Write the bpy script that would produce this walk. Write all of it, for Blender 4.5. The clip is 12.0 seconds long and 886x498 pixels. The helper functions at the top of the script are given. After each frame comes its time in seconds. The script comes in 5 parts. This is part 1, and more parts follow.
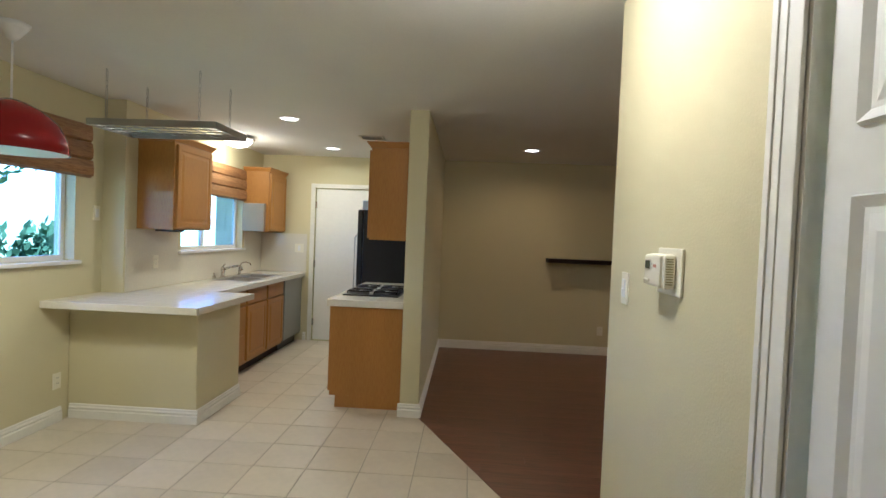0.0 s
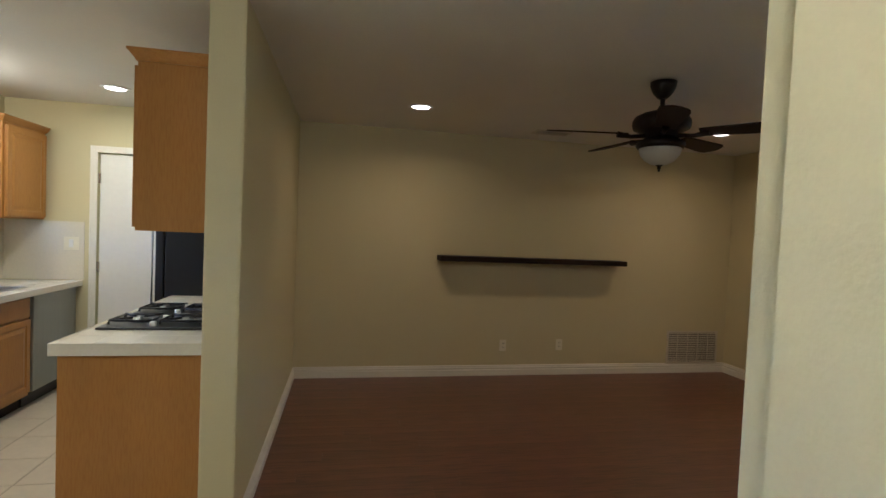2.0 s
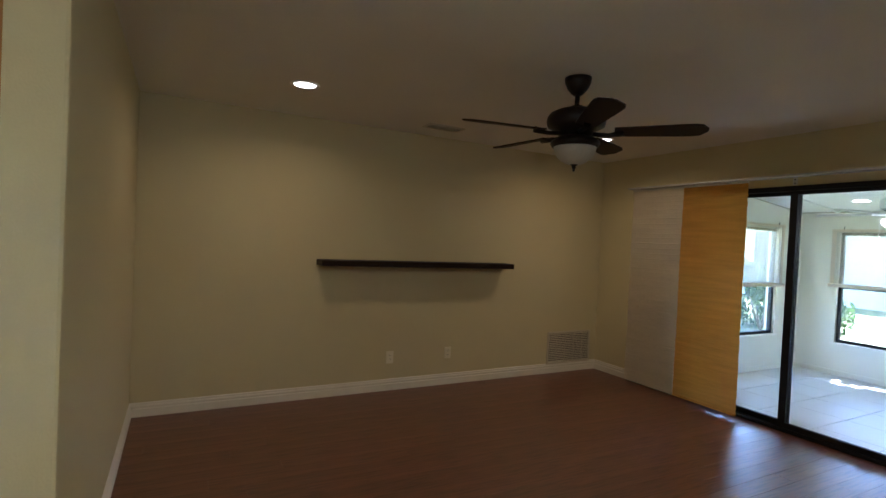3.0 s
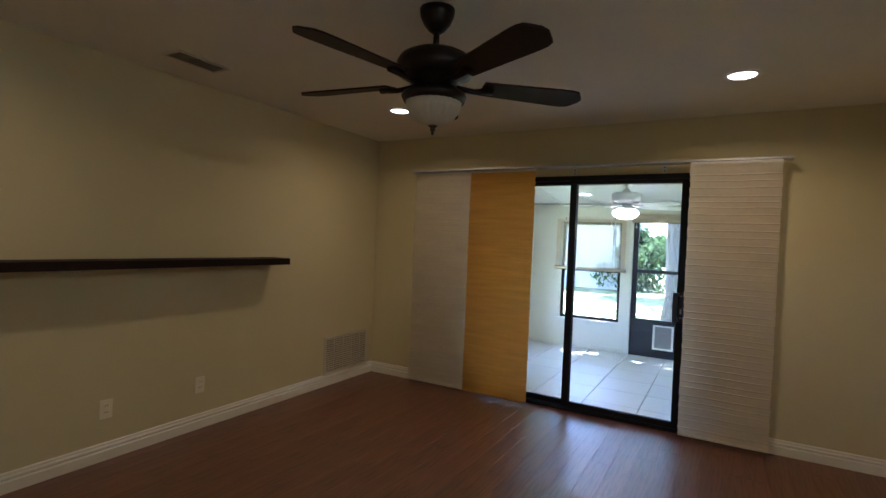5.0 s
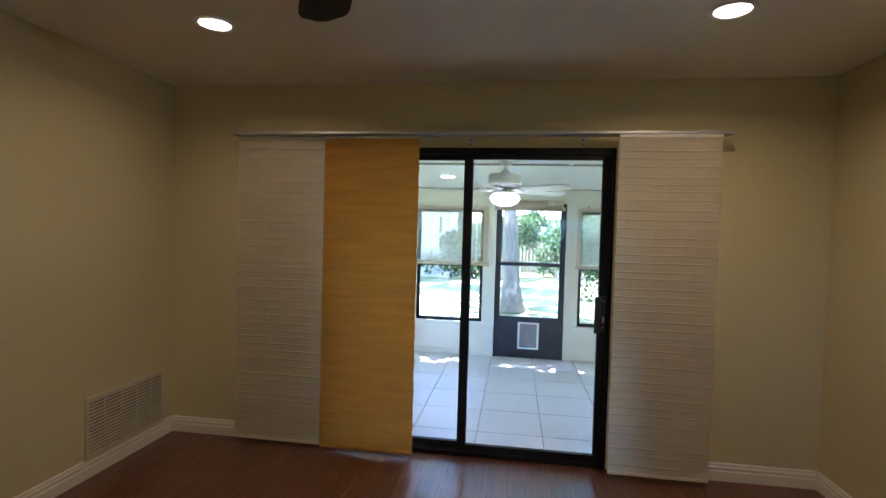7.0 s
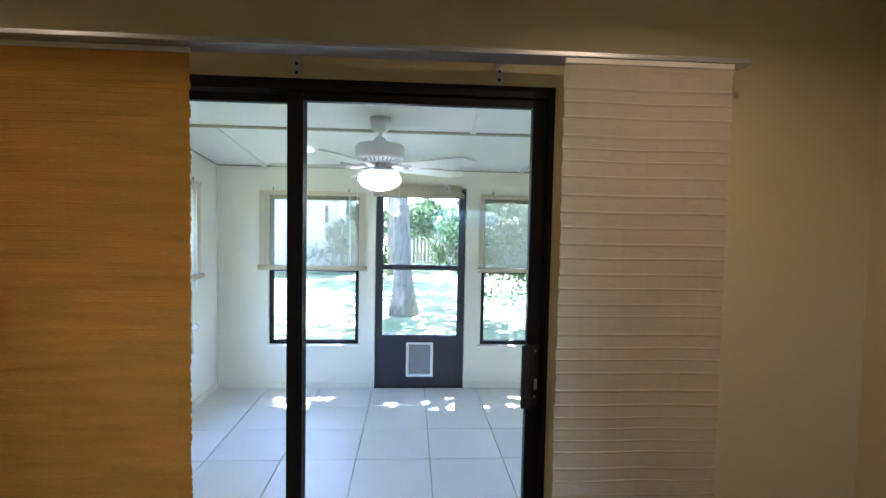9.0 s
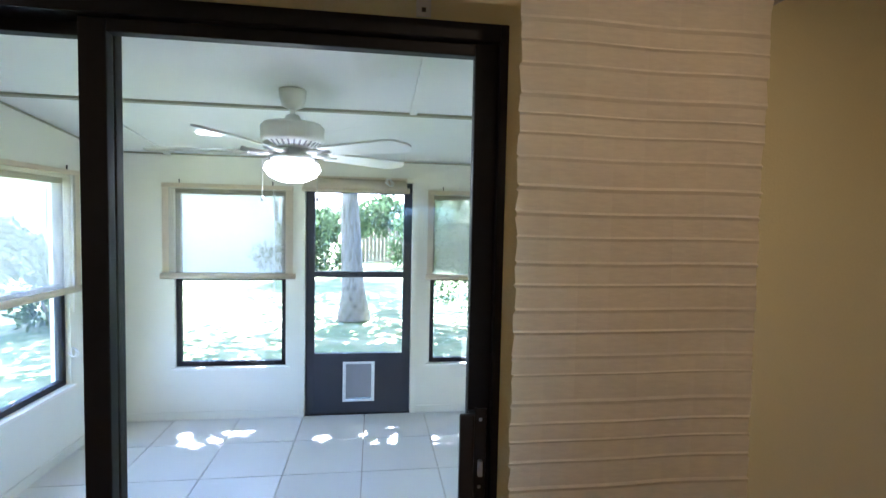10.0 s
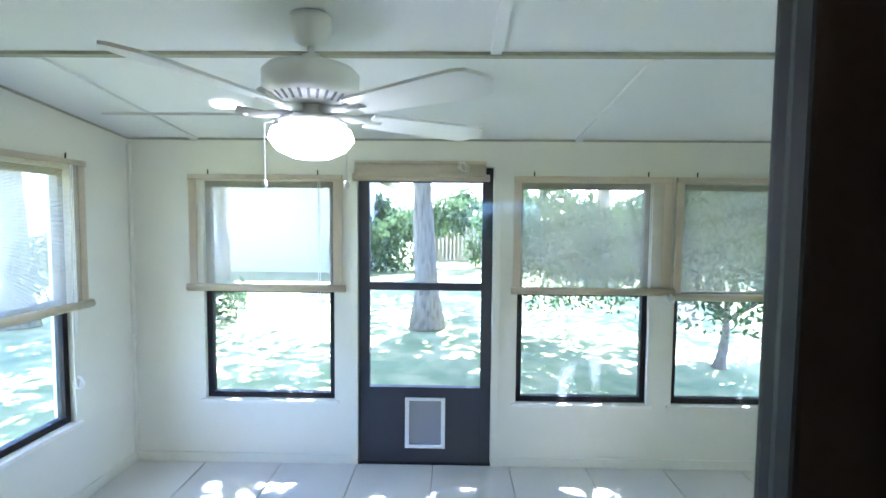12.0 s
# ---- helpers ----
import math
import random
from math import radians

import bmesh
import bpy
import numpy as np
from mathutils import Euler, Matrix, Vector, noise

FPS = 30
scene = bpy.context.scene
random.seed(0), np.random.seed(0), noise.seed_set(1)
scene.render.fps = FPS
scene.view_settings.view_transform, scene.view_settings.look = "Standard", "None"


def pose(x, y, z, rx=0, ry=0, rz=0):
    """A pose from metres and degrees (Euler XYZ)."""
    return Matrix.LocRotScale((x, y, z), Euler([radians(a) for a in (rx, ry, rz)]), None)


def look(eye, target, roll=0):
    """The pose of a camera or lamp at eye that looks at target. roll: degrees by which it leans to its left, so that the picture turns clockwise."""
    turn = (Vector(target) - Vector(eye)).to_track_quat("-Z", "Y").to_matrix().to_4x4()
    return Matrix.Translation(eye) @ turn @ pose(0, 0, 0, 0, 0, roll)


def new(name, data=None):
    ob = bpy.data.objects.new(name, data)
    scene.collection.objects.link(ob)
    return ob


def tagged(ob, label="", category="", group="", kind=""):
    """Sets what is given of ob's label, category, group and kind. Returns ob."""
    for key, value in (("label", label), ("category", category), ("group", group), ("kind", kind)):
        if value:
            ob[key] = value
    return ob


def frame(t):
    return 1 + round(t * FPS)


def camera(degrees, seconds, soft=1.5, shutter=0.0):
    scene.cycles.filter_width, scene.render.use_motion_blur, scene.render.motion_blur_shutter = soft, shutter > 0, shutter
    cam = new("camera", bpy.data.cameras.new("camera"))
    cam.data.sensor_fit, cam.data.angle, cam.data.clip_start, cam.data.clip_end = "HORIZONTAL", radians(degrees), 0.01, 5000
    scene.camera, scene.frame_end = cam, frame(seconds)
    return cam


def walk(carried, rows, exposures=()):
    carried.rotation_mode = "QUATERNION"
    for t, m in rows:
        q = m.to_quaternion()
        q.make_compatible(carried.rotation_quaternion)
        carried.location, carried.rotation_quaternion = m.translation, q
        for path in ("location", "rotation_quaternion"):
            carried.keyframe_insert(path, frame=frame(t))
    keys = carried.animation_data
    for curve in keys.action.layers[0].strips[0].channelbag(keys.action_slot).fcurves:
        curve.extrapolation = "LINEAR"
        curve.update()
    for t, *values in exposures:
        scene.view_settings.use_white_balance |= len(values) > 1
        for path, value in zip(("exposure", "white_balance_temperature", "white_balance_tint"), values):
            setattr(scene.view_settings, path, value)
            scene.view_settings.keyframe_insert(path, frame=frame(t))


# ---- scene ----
cam = camera(83.4, 12.0)
PATH = [
    (0, (0.532, 1.156, 1.462), (0.432, 3.153, 1.408), 2.3),
    (0.5, (0.565, 1.553, 1.449), (0.591, 3.552, 1.392), 2.2),
    (1, (0.606, 1.98, 1.451), (0.698, 3.977, 1.393), 2.2),
    (1.5, (0.61, 2.391, 1.46), (0.822, 4.378, 1.39), 2.2),
    (2, (0.640, 2.764, 1.457), (1.029, 4.735, 1.387), 2.4),
    (2.5, (0.6, 3.05, 1.448), (1.2, 4.958, 1.383), 2.3),
    (3, (0.485, 3.297, 1.445), (1.42, 5.061, 1.407), 2.7),
    (4.8, (0.587, 4.332, 1.422), (2.284, 5.39, 1.39), 2.5),
    (5, (0.644, 4.418, 1.419), (2.385, 5.401, 1.385), 2.4),
    (5.5, (0.83, 4.696, 1.422), (2.661, 5.501, 1.384), 2.2),
    (6, (1.059, 4.942, 1.436), (2.969, 5.534, 1.387), 2.1),
    (6.5, (1.353, 5.133, 1.43), (3.312, 5.531, 1.38), 2.0),
    (7, (1.682, 5.254, 1.456), (3.661, 5.538, 1.396), 1.6),
    (7.2, (1.835, 5.289, 1.484), (3.819, 5.531, 1.405), 1.4),
    (8.8, (2.964, 5.192, 1.502), (4.959, 5.078, 1.412), 1.1),
    (9, (3.124, 5.151, 1.522), (5.118, 5.024, 1.424), 1.1),
    (9.5, (3.444, 5.048, 1.525), (5.428, 4.819, 1.424), 1.3),
    (10, (3.726, 4.958, 1.549), (5.704, 4.68, 1.442), 1.2),
    (10.5, (4.011, 4.914, 1.543), (5.993, 4.664, 1.432), 1.4),
    (11, (4.302, 4.868, 1.547), (6.290, 4.684, 1.426), 1.0),
    (11.5, (4.513, 4.860, 1.545), (6.509, 4.799, 1.425), 0.9),
    (12, (4.655, 4.902, 1.541), (6.651, 4.938, 1.42), 0.5),
]
walk(cam, [(t, look(eye, target, roll)) for t, eye, target, roll in PATH], exposures=[(0.0, 4.15, 5000, 17), (3.0, 4.1, 5000, 17), (5.0, 4.06, 5000, 18), (7.0, 4.12, 5000, 18), (10.5, 4.2, 5000, 20), (12.0, 4.15, 5000, 20)])

# ---- world, sun, lamps ----
SUN_EL, SUN_AZ = 61.0, 96.0
world = bpy.data.worlds.new("world")
scene.world = world
world.use_nodes = True
wn = world.node_tree.nodes
sky = wn.new("ShaderNodeTexSky")
sky.sky_type, sky.sun_disc = "NISHITA", False
sky.sun_elevation, sky.sun_rotation = radians(SUN_EL), radians(SUN_AZ)
wn["Background"].inputs[1].default_value = 0.15
world.node_tree.links.new(sky.outputs[0], wn["Background"].inputs[0])


def lamp(name, kind, m, power, color, size=0.1, spread=180):
    data = bpy.data.lights.new(name, kind)
    data.energy, data.color = power, color
    if kind == "AREA":
        data.shape, data.size, data.spread = "DISK", size, radians(spread)
    elif kind == "SUN":
        data.angle = radians(0.5)
    else:
        data.shadow_soft_size = size
    ob = new(name, data)
    ob.matrix_world = m
    return ob


sun_to = Vector((math.sin(radians(SUN_AZ)) * math.cos(radians(SUN_EL)), math.cos(radians(SUN_AZ)) * math.cos(radians(SUN_EL)), math.sin(radians(SUN_EL))))
lamp("sun", "SUN", look(sun_to * 30, (0, 0, 0)), 5.0, (1.0, 0.96, 0.89))
WARM, MILD = (1.0, 0.65, 0.30), (1.0, 0.87, 0.56)
CANS = [(1.195, 6.72, 0.26), (3.93, 6.72, 0.29), (3.97, 4.37, 0.40), (-1.09, 5.50, 0.5), (-1.11, 6.995, 0.5)]
for cx, cy, power in CANS:
    lamp("can_lamp", "AREA", look((cx, cy, 2.425), (cx, cy, 0)), power, WARM if cx > 0 else MILD, 0.13, 158 if cx > 0 else 170)
lamp("kitchen_lamp", "POINT", pose(-1.98, 6.40, 2.26), 0.7, MILD, 0.06)
lamp("pendant_lamp", "AREA", look((-1.79, 3.56, 1.80), (-1.79, 3.56, 0)), 0.7, MILD, 0.25)
lamp("hall_lamp", "POINT", pose(0.56, 2.63, 2.35), 1.75, (1.0, 0.87, 0.64), 0.05)
lamp("porch_fan_lamp", "POINT", pose(6.26, 5.355, 1.68), 0.35, (1.0, 0.94, 0.80), 0.08)


# ---- materials ----
def mat(name, color, rough=0.6, metal=0.0, grain=None, bump=0.0, scale=40.0, vary=0.08, blotch=2.0, emit=0.0, stretch=(1, 1, 1), spec=0.5, random_tone=0.0):
    m = bpy.data.materials.new(name)
    m.use_nodes = True
    nt = m.node_tree
    n, l = nt.nodes, nt.links
    b = n["Principled BSDF"]
    b.inputs["Roughness"].default_value, b.inputs["Metallic"].default_value = rough, metal
    b.inputs["Specular IOR Level"].default_value = spec
    tc = n.new("ShaderNodeTexCoord")
    mp = n.new("ShaderNodeMapping")
    mp.inputs["Scale"].default_value = stretch
    l.new(tc.outputs["Object"], mp.inputs["Vector"])
    fine, wide = n.new("ShaderNodeTexNoise"), n.new("ShaderNodeTexNoise")
    fine.inputs["Scale"].default_value, wide.inputs["Scale"].default_value = scale, blotch
    fine.inputs["Detail"].default_value = 4
    l.new(mp.outputs[0], fine.inputs["Vector"]), l.new(mp.outputs[0], wide.inputs["Vector"])
    add = n.new("ShaderNodeMath")
    add.operation = "ADD"
    l.new(fine.outputs[0], add.inputs[0]), l.new(wide.outputs[0], add.inputs[1])
    ramp = n.new("ShaderNodeMapRange")
    ramp.inputs["From Min"].default_value, ramp.inputs["From Max"].default_value = 0.6, 1.4
    ramp.inputs["To Min"].default_value, ramp.inputs["To Max"].default_value = 1 - vary, 1 + vary
    l.new(add.outputs[0], ramp.inputs["Value"])
    last = ramp.outputs[0]
    if random_tone:
        oi = n.new("ShaderNodeObjectInfo")
        r2 = n.new("ShaderNodeMapRange")
        r2.inputs["To Min"].default_value, r2.inputs["To Max"].default_value = 1 - random_tone, 1 + random_tone
        l.new(oi.outputs["Random"], r2.inputs["Value"])
        mu = n.new("ShaderNodeMath")
        mu.operation = "MULTIPLY"
        l.new(last, mu.inputs[0]), l.new(r2.outputs[0], mu.inputs[1])
        last = mu.outputs[0]
    mix = n.new("ShaderNodeVectorMath")
    mix.operation = "SCALE"
    if grain:
        cm = n.new("ShaderNodeMix")
        cm.data_type = "RGBA"
        cm.inputs["A"].default_value, cm.inputs["B"].default_value = (*color, 1), (*grain, 1)
        rm = n.new("ShaderNodeMapRange")
        rm.inputs["From Min"].default_value, rm.inputs["From Max"].default_value = 0.42, 0.66
        l.new(fine.outputs[0], rm.inputs["Value"]), l.new(rm.outputs[0], cm.inputs["Factor"])
        l.new(cm.outputs["Result"], mix.inputs[0])
    else:
        mix.inputs[0].default_value = color
    l.new(last, mix.inputs["Scale"])
    l.new(mix.outputs[0], b.inputs["Base Color"])
    if bump:
        bp = n.new("ShaderNodeBump")
        bp.inputs["Strength"].default_value, bp.inputs["Distance"].default_value = bump, 0.003
        l.new(fine.outputs[0], bp.inputs["Height"]), l.new(bp.outputs[0], b.inputs["Normal"])
    if emit:
        b.inputs["Emission Color"].default_value, b.inputs["Emission Strength"].default_value = (*color, 1), emit
    return m


def glass_mat(name, tint=(1, 1, 1), gloss=0.8, haze=0.0):
    m = bpy.data.materials.new(name)
    m.use_nodes = True
    n, l = m.node_tree.nodes, m.node_tree.links
    n.remove(n["Principled BSDF"])
    tr, gl, mx, fr, pw, mu = (n.new(k) for k in ("ShaderNodeBsdfTransparent", "ShaderNodeBsdfGlossy", "ShaderNodeMixShader", "ShaderNodeLayerWeight", "ShaderNodeMath", "ShaderNodeMath"))
    tr.inputs[0].default_value = (*tint, 1)
    gl.inputs["Roughness"].default_value = 0.02
    fr.inputs[0].default_value = 0.5
    pw.operation, mu.operation = "POWER", "MULTIPLY_ADD"
    pw.inputs[1].default_value, mu.inputs[1].default_value, mu.inputs[2].default_value = 4.0, gloss, 0.02
    l.new(fr.outputs["Facing"], pw.inputs[0]), l.new(pw.outputs[0], mu.inputs[0]), l.new(mu.outputs[0], mx.inputs[0])
    l.new(tr.outputs[0], mx.inputs[1]), l.new(gl.outputs[0], mx.inputs[2])
    # a small pale translucent share lays a milky veil over the view
    if haze:
        tl, m2 = n.new("ShaderNodeBsdfTranslucent"), n.new("ShaderNodeMixShader")
        tl.inputs[0].default_value, m2.inputs[0].default_value = (0.85, 0.9, 0.9, 1), haze
        l.new(mx.outputs[0], m2.inputs[1]), l.new(tl.outputs[0], m2.inputs[2])
        mx = m2
    l.new(mx.outputs[0], n["Material Output"].inputs[0])
    return m


def cloth_mat(name, color, through_light=0.4, clear=0.0, scale=60.0, stretch=(1, 1, 1), vary=0.1):
    m = mat(name, color, 0.9, scale=scale, stretch=stretch, vary=vary, bump=0.15, spec=0.1)
    n, l = m.node_tree.nodes, m.node_tree.links
    b = n["Principled BSDF"]
    tl, mx = n.new("ShaderNodeBsdfTranslucent"), n.new("ShaderNodeMixShader")
    tl.inputs[0].default_value = (*color, 1)
    mx.inputs[0].default_value = through_light
    l.new(b.outputs[0], mx.inputs[1]), l.new(tl.outputs[0], mx.inputs[2])
    last = mx
    if clear:
        tr, m2 = n.new("ShaderNodeBsdfTransparent"), n.new("ShaderNodeMixShader")
        m2.inputs[0].default_value = clear
        l.new(mx.outputs[0], m2.inputs[1]), l.new(tr.outputs[0], m2.inputs[2])
        last = m2
    l.new(last.outputs[0], n["Material Output"].inputs[0])
    return m


M_WALL = mat("wall_paint", (0.63, 0.575, 0.355), 0.75, scale=130, bump=0.25, vary=0.03, blotch=0.8, spec=0.3)
M_CEIL = mat("ceiling_paint", (0.78, 0.76, 0.70), 0.9, scale=90, bump=0.5, vary=0.03, spec=0.2)
M_TRIM = mat("trim_paint", (0.80, 0.78, 0.70), 0.4, scale=30, bump=0.05, vary=0.03)
M_PORCH = mat("porch_paint", (0.74, 0.73, 0.62), 0.7, scale=60, bump=0.3, vary=0.04)
M_PORCHC = mat("porch_ceiling_paint", (0.78, 0.79, 0.78), 0.6, scale=40, bump=0.1, vary=0.03)
M_BATTEN = mat("olive_batten_paint", (0.36, 0.35, 0.26), 0.6, vary=0.08)
M_CARD = mat("beige_card", (0.30, 0.25, 0.19), 0.7, vary=0.05)
M_PALEBLUE = mat("pale_blue_plastic", (0.42, 0.52, 0.66), 0.4, vary=0.05)
M_DOOR = mat("door_paint", (0.80, 0.79, 0.74), 0.4, scale=25, bump=0.05, vary=0.03)
M_OAK = mat("oak_cabinet", (0.42, 0.20, 0.036), 0.40, grain=(0.35, 0.155, 0.027), scale=26, stretch=(5, 5, 0.6), bump=0.08, vary=0.12, blotch=1.5)
M_CTR = mat("counter_tile", (0.72, 0.68, 0.56), 0.25, scale=50, bump=0.04, vary=0.06, random_tone=0.03)
M_GROUT = mat("grout", (0.40, 0.36, 0.28), 0.9, scale=120, bump=0.3, vary=0.12)
M_TILE = mat("floor_tile", (0.60, 0.53, 0.41), 0.35, scale=22, bump=0.06, vary=0.07, blotch=4, random_tone=0.05)
M_PTILE = mat("porch_tile", (0.66, 0.65, 0.60), 0.4, scale=22, bump=0.06, vary=0.06, blotch=3, random_tone=0.03)
M_WOOD = mat("wood_plank", (0.180, 0.070, 0.040), 0.35, spec=1.0, grain=(0.078, 0.031, 0.020), scale=7, stretch=(0.6, 9, 9), bump=0.05, vary=0.28, blotch=1.2, random_tone=0.10)
M_SUB = mat("subfloor", (0.03, 0.015, 0.01), 0.9, vary=0.1)
M_ESP = mat("dark_espresso_wood", (0.016, 0.009, 0.007), 0.55, scale=20, stretch=(0.5, 6, 6), vary=0.2, spec=0.18)
M_BLACK = mat("black_enamel", (0.010, 0.010, 0.012), 0.3, scale=30, vary=0.2)
M_BRONZE = mat("dark_bronze_metal", (0.012, 0.009, 0.008), 0.42, metal=0.4, scale=40, vary=0.2)
M_ALU = mat("dark_anodised_aluminium", (0.010, 0.011, 0.014), 0.55, metal=0.0, scale=40, vary=0.15, spec=0.25)
M_STEEL = mat("brushed_steel", (0.45, 0.45, 0.44), 0.32, metal=0.9, scale=30, stretch=(1, 1, 12), vary=0.06)
M_DW = mat("grey_dishwasher_steel", (0.30, 0.31, 0.28), 0.4, metal=0.5, scale=30, stretch=(1, 12, 1), vary=0.06)
M_RAIL = mat("satin_rail_aluminium", (0.52, 0.53, 0.55), 0.38, metal=0.55, scale=30, vary=0.05)
M_BRACKET = mat("galvanised_bracket", (0.62, 0.63, 0.64), 0.45, metal=0.2, scale=60, vary=0.08)
M_CHROME = mat("nickel", (0.62, 0.60, 0.56), 0.22, metal=1.0, scale=30, vary=0.03)
M_PLASTIC = mat("ivory_plastic", (0.80, 0.76, 0.60), 0.4, scale=60, vary=0.02)
M_LCD = mat("lcd_grey", (0.06, 0.075, 0.045), 0.2, scale=60, vary=0.1)
M_BADGE = mat("faded_red_print", (0.55, 0.25, 0.16), 0.5, vary=0.1)
M_SLOT = mat("shaded_slot_plastic", (0.38, 0.33, 0.18), 0.7, vary=0.1)
M_RED = mat("red_lacquer", (0.30, 0.008, 0.010), 0.25, scale=20, vary=0.06)
M_WHITE = mat("white_enamel", (0.80, 0.80, 0.77), 0.35, scale=30, vary=0.03)
M_VENT = mat("vent_paint", (0.62, 0.58, 0.47), 0.5, scale=60, vary=0.05)
M_FROST = cloth_mat("frosted_glass", (0.75, 0.72, 0.64), 0.3, vary=0.03)
M_BULB = mat("lit_lens", (1.0, 0.86, 0.62), 0.5, emit=0.5, vary=0.02)
M_BULBW = mat("lit_bowl", (1.0, 0.95, 0.85), 0.5, emit=0.5, vary=0.02)
M_GLASS = glass_mat("window_glass")
# haze over the garden is put into these panes themselves
M_HAZY = glass_mat("hazy_window_glass", gloss=0.5, haze=0.025)
# the tint paints dimmer, bluer daylight into the nook and kitchen panes
M_DAYBLUE = glass_mat("daylight_blue_glass", tint=(0.55, 0.70, 0.88))
M_CREAM = cloth_mat("cream_pleated_cloth", (0.88, 0.83, 0.71), 0.25, scale=25, stretch=(1, 1, 5))
M_ORANGE = cloth_mat("ochre_woven_cloth", (0.66, 0.37, 0.075), 0.34, scale=34, stretch=(1, 1.2, 16), vary=0.26)
M_BAMBOO = mat("brown_bamboo", (0.34, 0.18, 0.065), 0.55, grain=(0.17, 0.075, 0.026), scale=12, stretch=(1, 1.2, 18), bump=0.2, vary=0.3)
M_REED = cloth_mat("pale_reed_blind", (0.74, 0.67, 0.54), 0.6, clear=0.42, scale=40, stretch=(1, 1, 6))
M_STRAW = cloth_mat("straw_border_cloth", (0.66, 0.58, 0.44), 0.35, scale=40)
M_GREYF = mat("grey_flap", (0.25, 0.25, 0.26), 0.5, vary=0.06)
M_DDOOR = mat("dark_door_panel", (0.028, 0.032, 0.042), 0.5, scale=30, vary=0.2)
M_GRASS = mat("lawn", (0.15, 0.19, 0.06), 0.9, grain=(0.26, 0.25, 0.11), scale=3.0, vary=0.35, blotch=0.35, bump=0.4)
M_BARK = mat("bark", (0.26, 0.225, 0.19), 0.9, grain=(0.10, 0.08, 0.06), scale=9, stretch=(3, 3, 0.5), bump=0.9, vary=0.25)
M_LEAF = cloth_mat("leaf", (0.06, 0.10, 0.04), 0.45, scale=3, vary=0.5)
M_SIDING = mat("pale_siding", (0.55, 0.54, 0.50), 0.7, scale=12, vary=0.06)
M_ROOF = mat("shingle", (0.14, 0.13, 0.12), 0.9, scale=12, vary=0.3)
M_FENCE = mat("weathered_board", (0.24, 0.20, 0.15), 0.9, scale=10, stretch=(3, 3, 0.5), vary=0.25)


# ---- building helpers ----
def box(bm, x0, x1, y0, y1, z0, z1, bevel=0.0):
    r = bmesh.ops.create_cube(bm, size=1, matrix=Matrix.LocRotScale(((x0 + x1) / 2, (y0 + y1) / 2, (z0 + z1) / 2), None, (abs(x1 - x0), abs(y1 - y0), abs(z1 - z0))))
    if bevel:
        es = list({e for v in r["verts"] for e in v.link_edges})
        bmesh.ops.bevel(bm, geom=es, offset=bevel, segments=2, profile=0.6, affect="EDGES", clamp_overlap=True)
    return bm


def boxbm(*a, **k):
    return box(bmesh.new(), *a, **k)


def lathe(profile, centre=(0, 0, 0), seg=32, bm=None, flutes=0, depth=0.0):
    bm = bm or bmesh.new()
    rings = []
    for r, z in profile:
        ring = []
        for i in range(seg):
            a = 2 * math.pi * i / seg
            rr = r * (1 - depth * (0.5 + 0.5 * math.cos(flutes * a))) if flutes else r
            ring.append(bm.verts.new((centre[0] + rr * math.cos(a), centre[1] + rr * math.sin(a), centre[2] + z)))
        rings.append(ring)
    for p, q in zip(rings, rings[1:]):
        for i in range(seg):
            f = bm.faces.new((p[i], p[(i + 1) % seg], q[(i + 1) % seg], q[i]))
            f.smooth = True
    if profile[0][0] > 0.0005:
        bm.faces.new(list(reversed(rings[0])))
    if profile[-1][0] > 0.0005:
        bm.faces.new(rings[-1])
    bmesh.ops.recalc_face_normals(bm, faces=bm.faces)
    return bm


def tube(points, r, seg=10, bm=None):
    """A round rod along points; r is one radius or one for each point."""
    bm = bm or bmesh.new()
    pts = [Vector(p) for p in points]
    rs = r if isinstance(r, (list, tuple)) else [r] * len(pts)
    rings = []
    for i, p in enumerate(pts):
        d = (pts[min(i + 1, len(pts) - 1)] - pts[max(i - 1, 0)]).normalized()
        q = d.to_track_quat("Z", "Y")
        rings.append([bm.verts.new(p + q @ Vector((rs[i] * math.cos(2 * math.pi * k / seg), rs[i] * math.sin(2 * math.pi * k / seg), 0))) for k in range(seg)])
    for a, b in zip(rings, rings[1:]):
        for k in range(seg):
            f = bm.faces.new((a[k], a[(k + 1) % seg], b[(k + 1) % seg], b[k]))
            f.smooth = True
    bm.faces.new(list(reversed(rings[0]))), bm.faces.new(rings[-1])
    return bm


def origin_of(ob):
    p = Vector((0, 0, 0))
    while ob:
        p += ob.location
        ob = ob.parent
    return p


def part(name, bm, material, parent=None, label="", shift=True):
    """Links a bmesh, given in world metres, as one mesh object under parent."""
    me = bpy.data.meshes.new(name)
    if parent and shift:
        bmesh.ops.translate(bm, verts=bm.verts, vec=-origin_of(parent))
    bm.to_mesh(me)
    bm.free()
    me.materials.append(material)
    ob = new(name, me)
    ob.parent = parent
    return tagged(ob, label)


def thing(name, at, label, category, group="", kind=""):
    ob = new(name)
    ob.empty_display_size = 0.1
    ob.location = at
    return tagged(ob, label, category, group, kind)


def single(name, bm, material, label, category, group="", kind=""):
    return tagged(part(name, bm, material), label, category, group, kind)


def structure(name, bm, material, label, category="wall"):
    return single(name, bm, material, label, category, kind="structure")


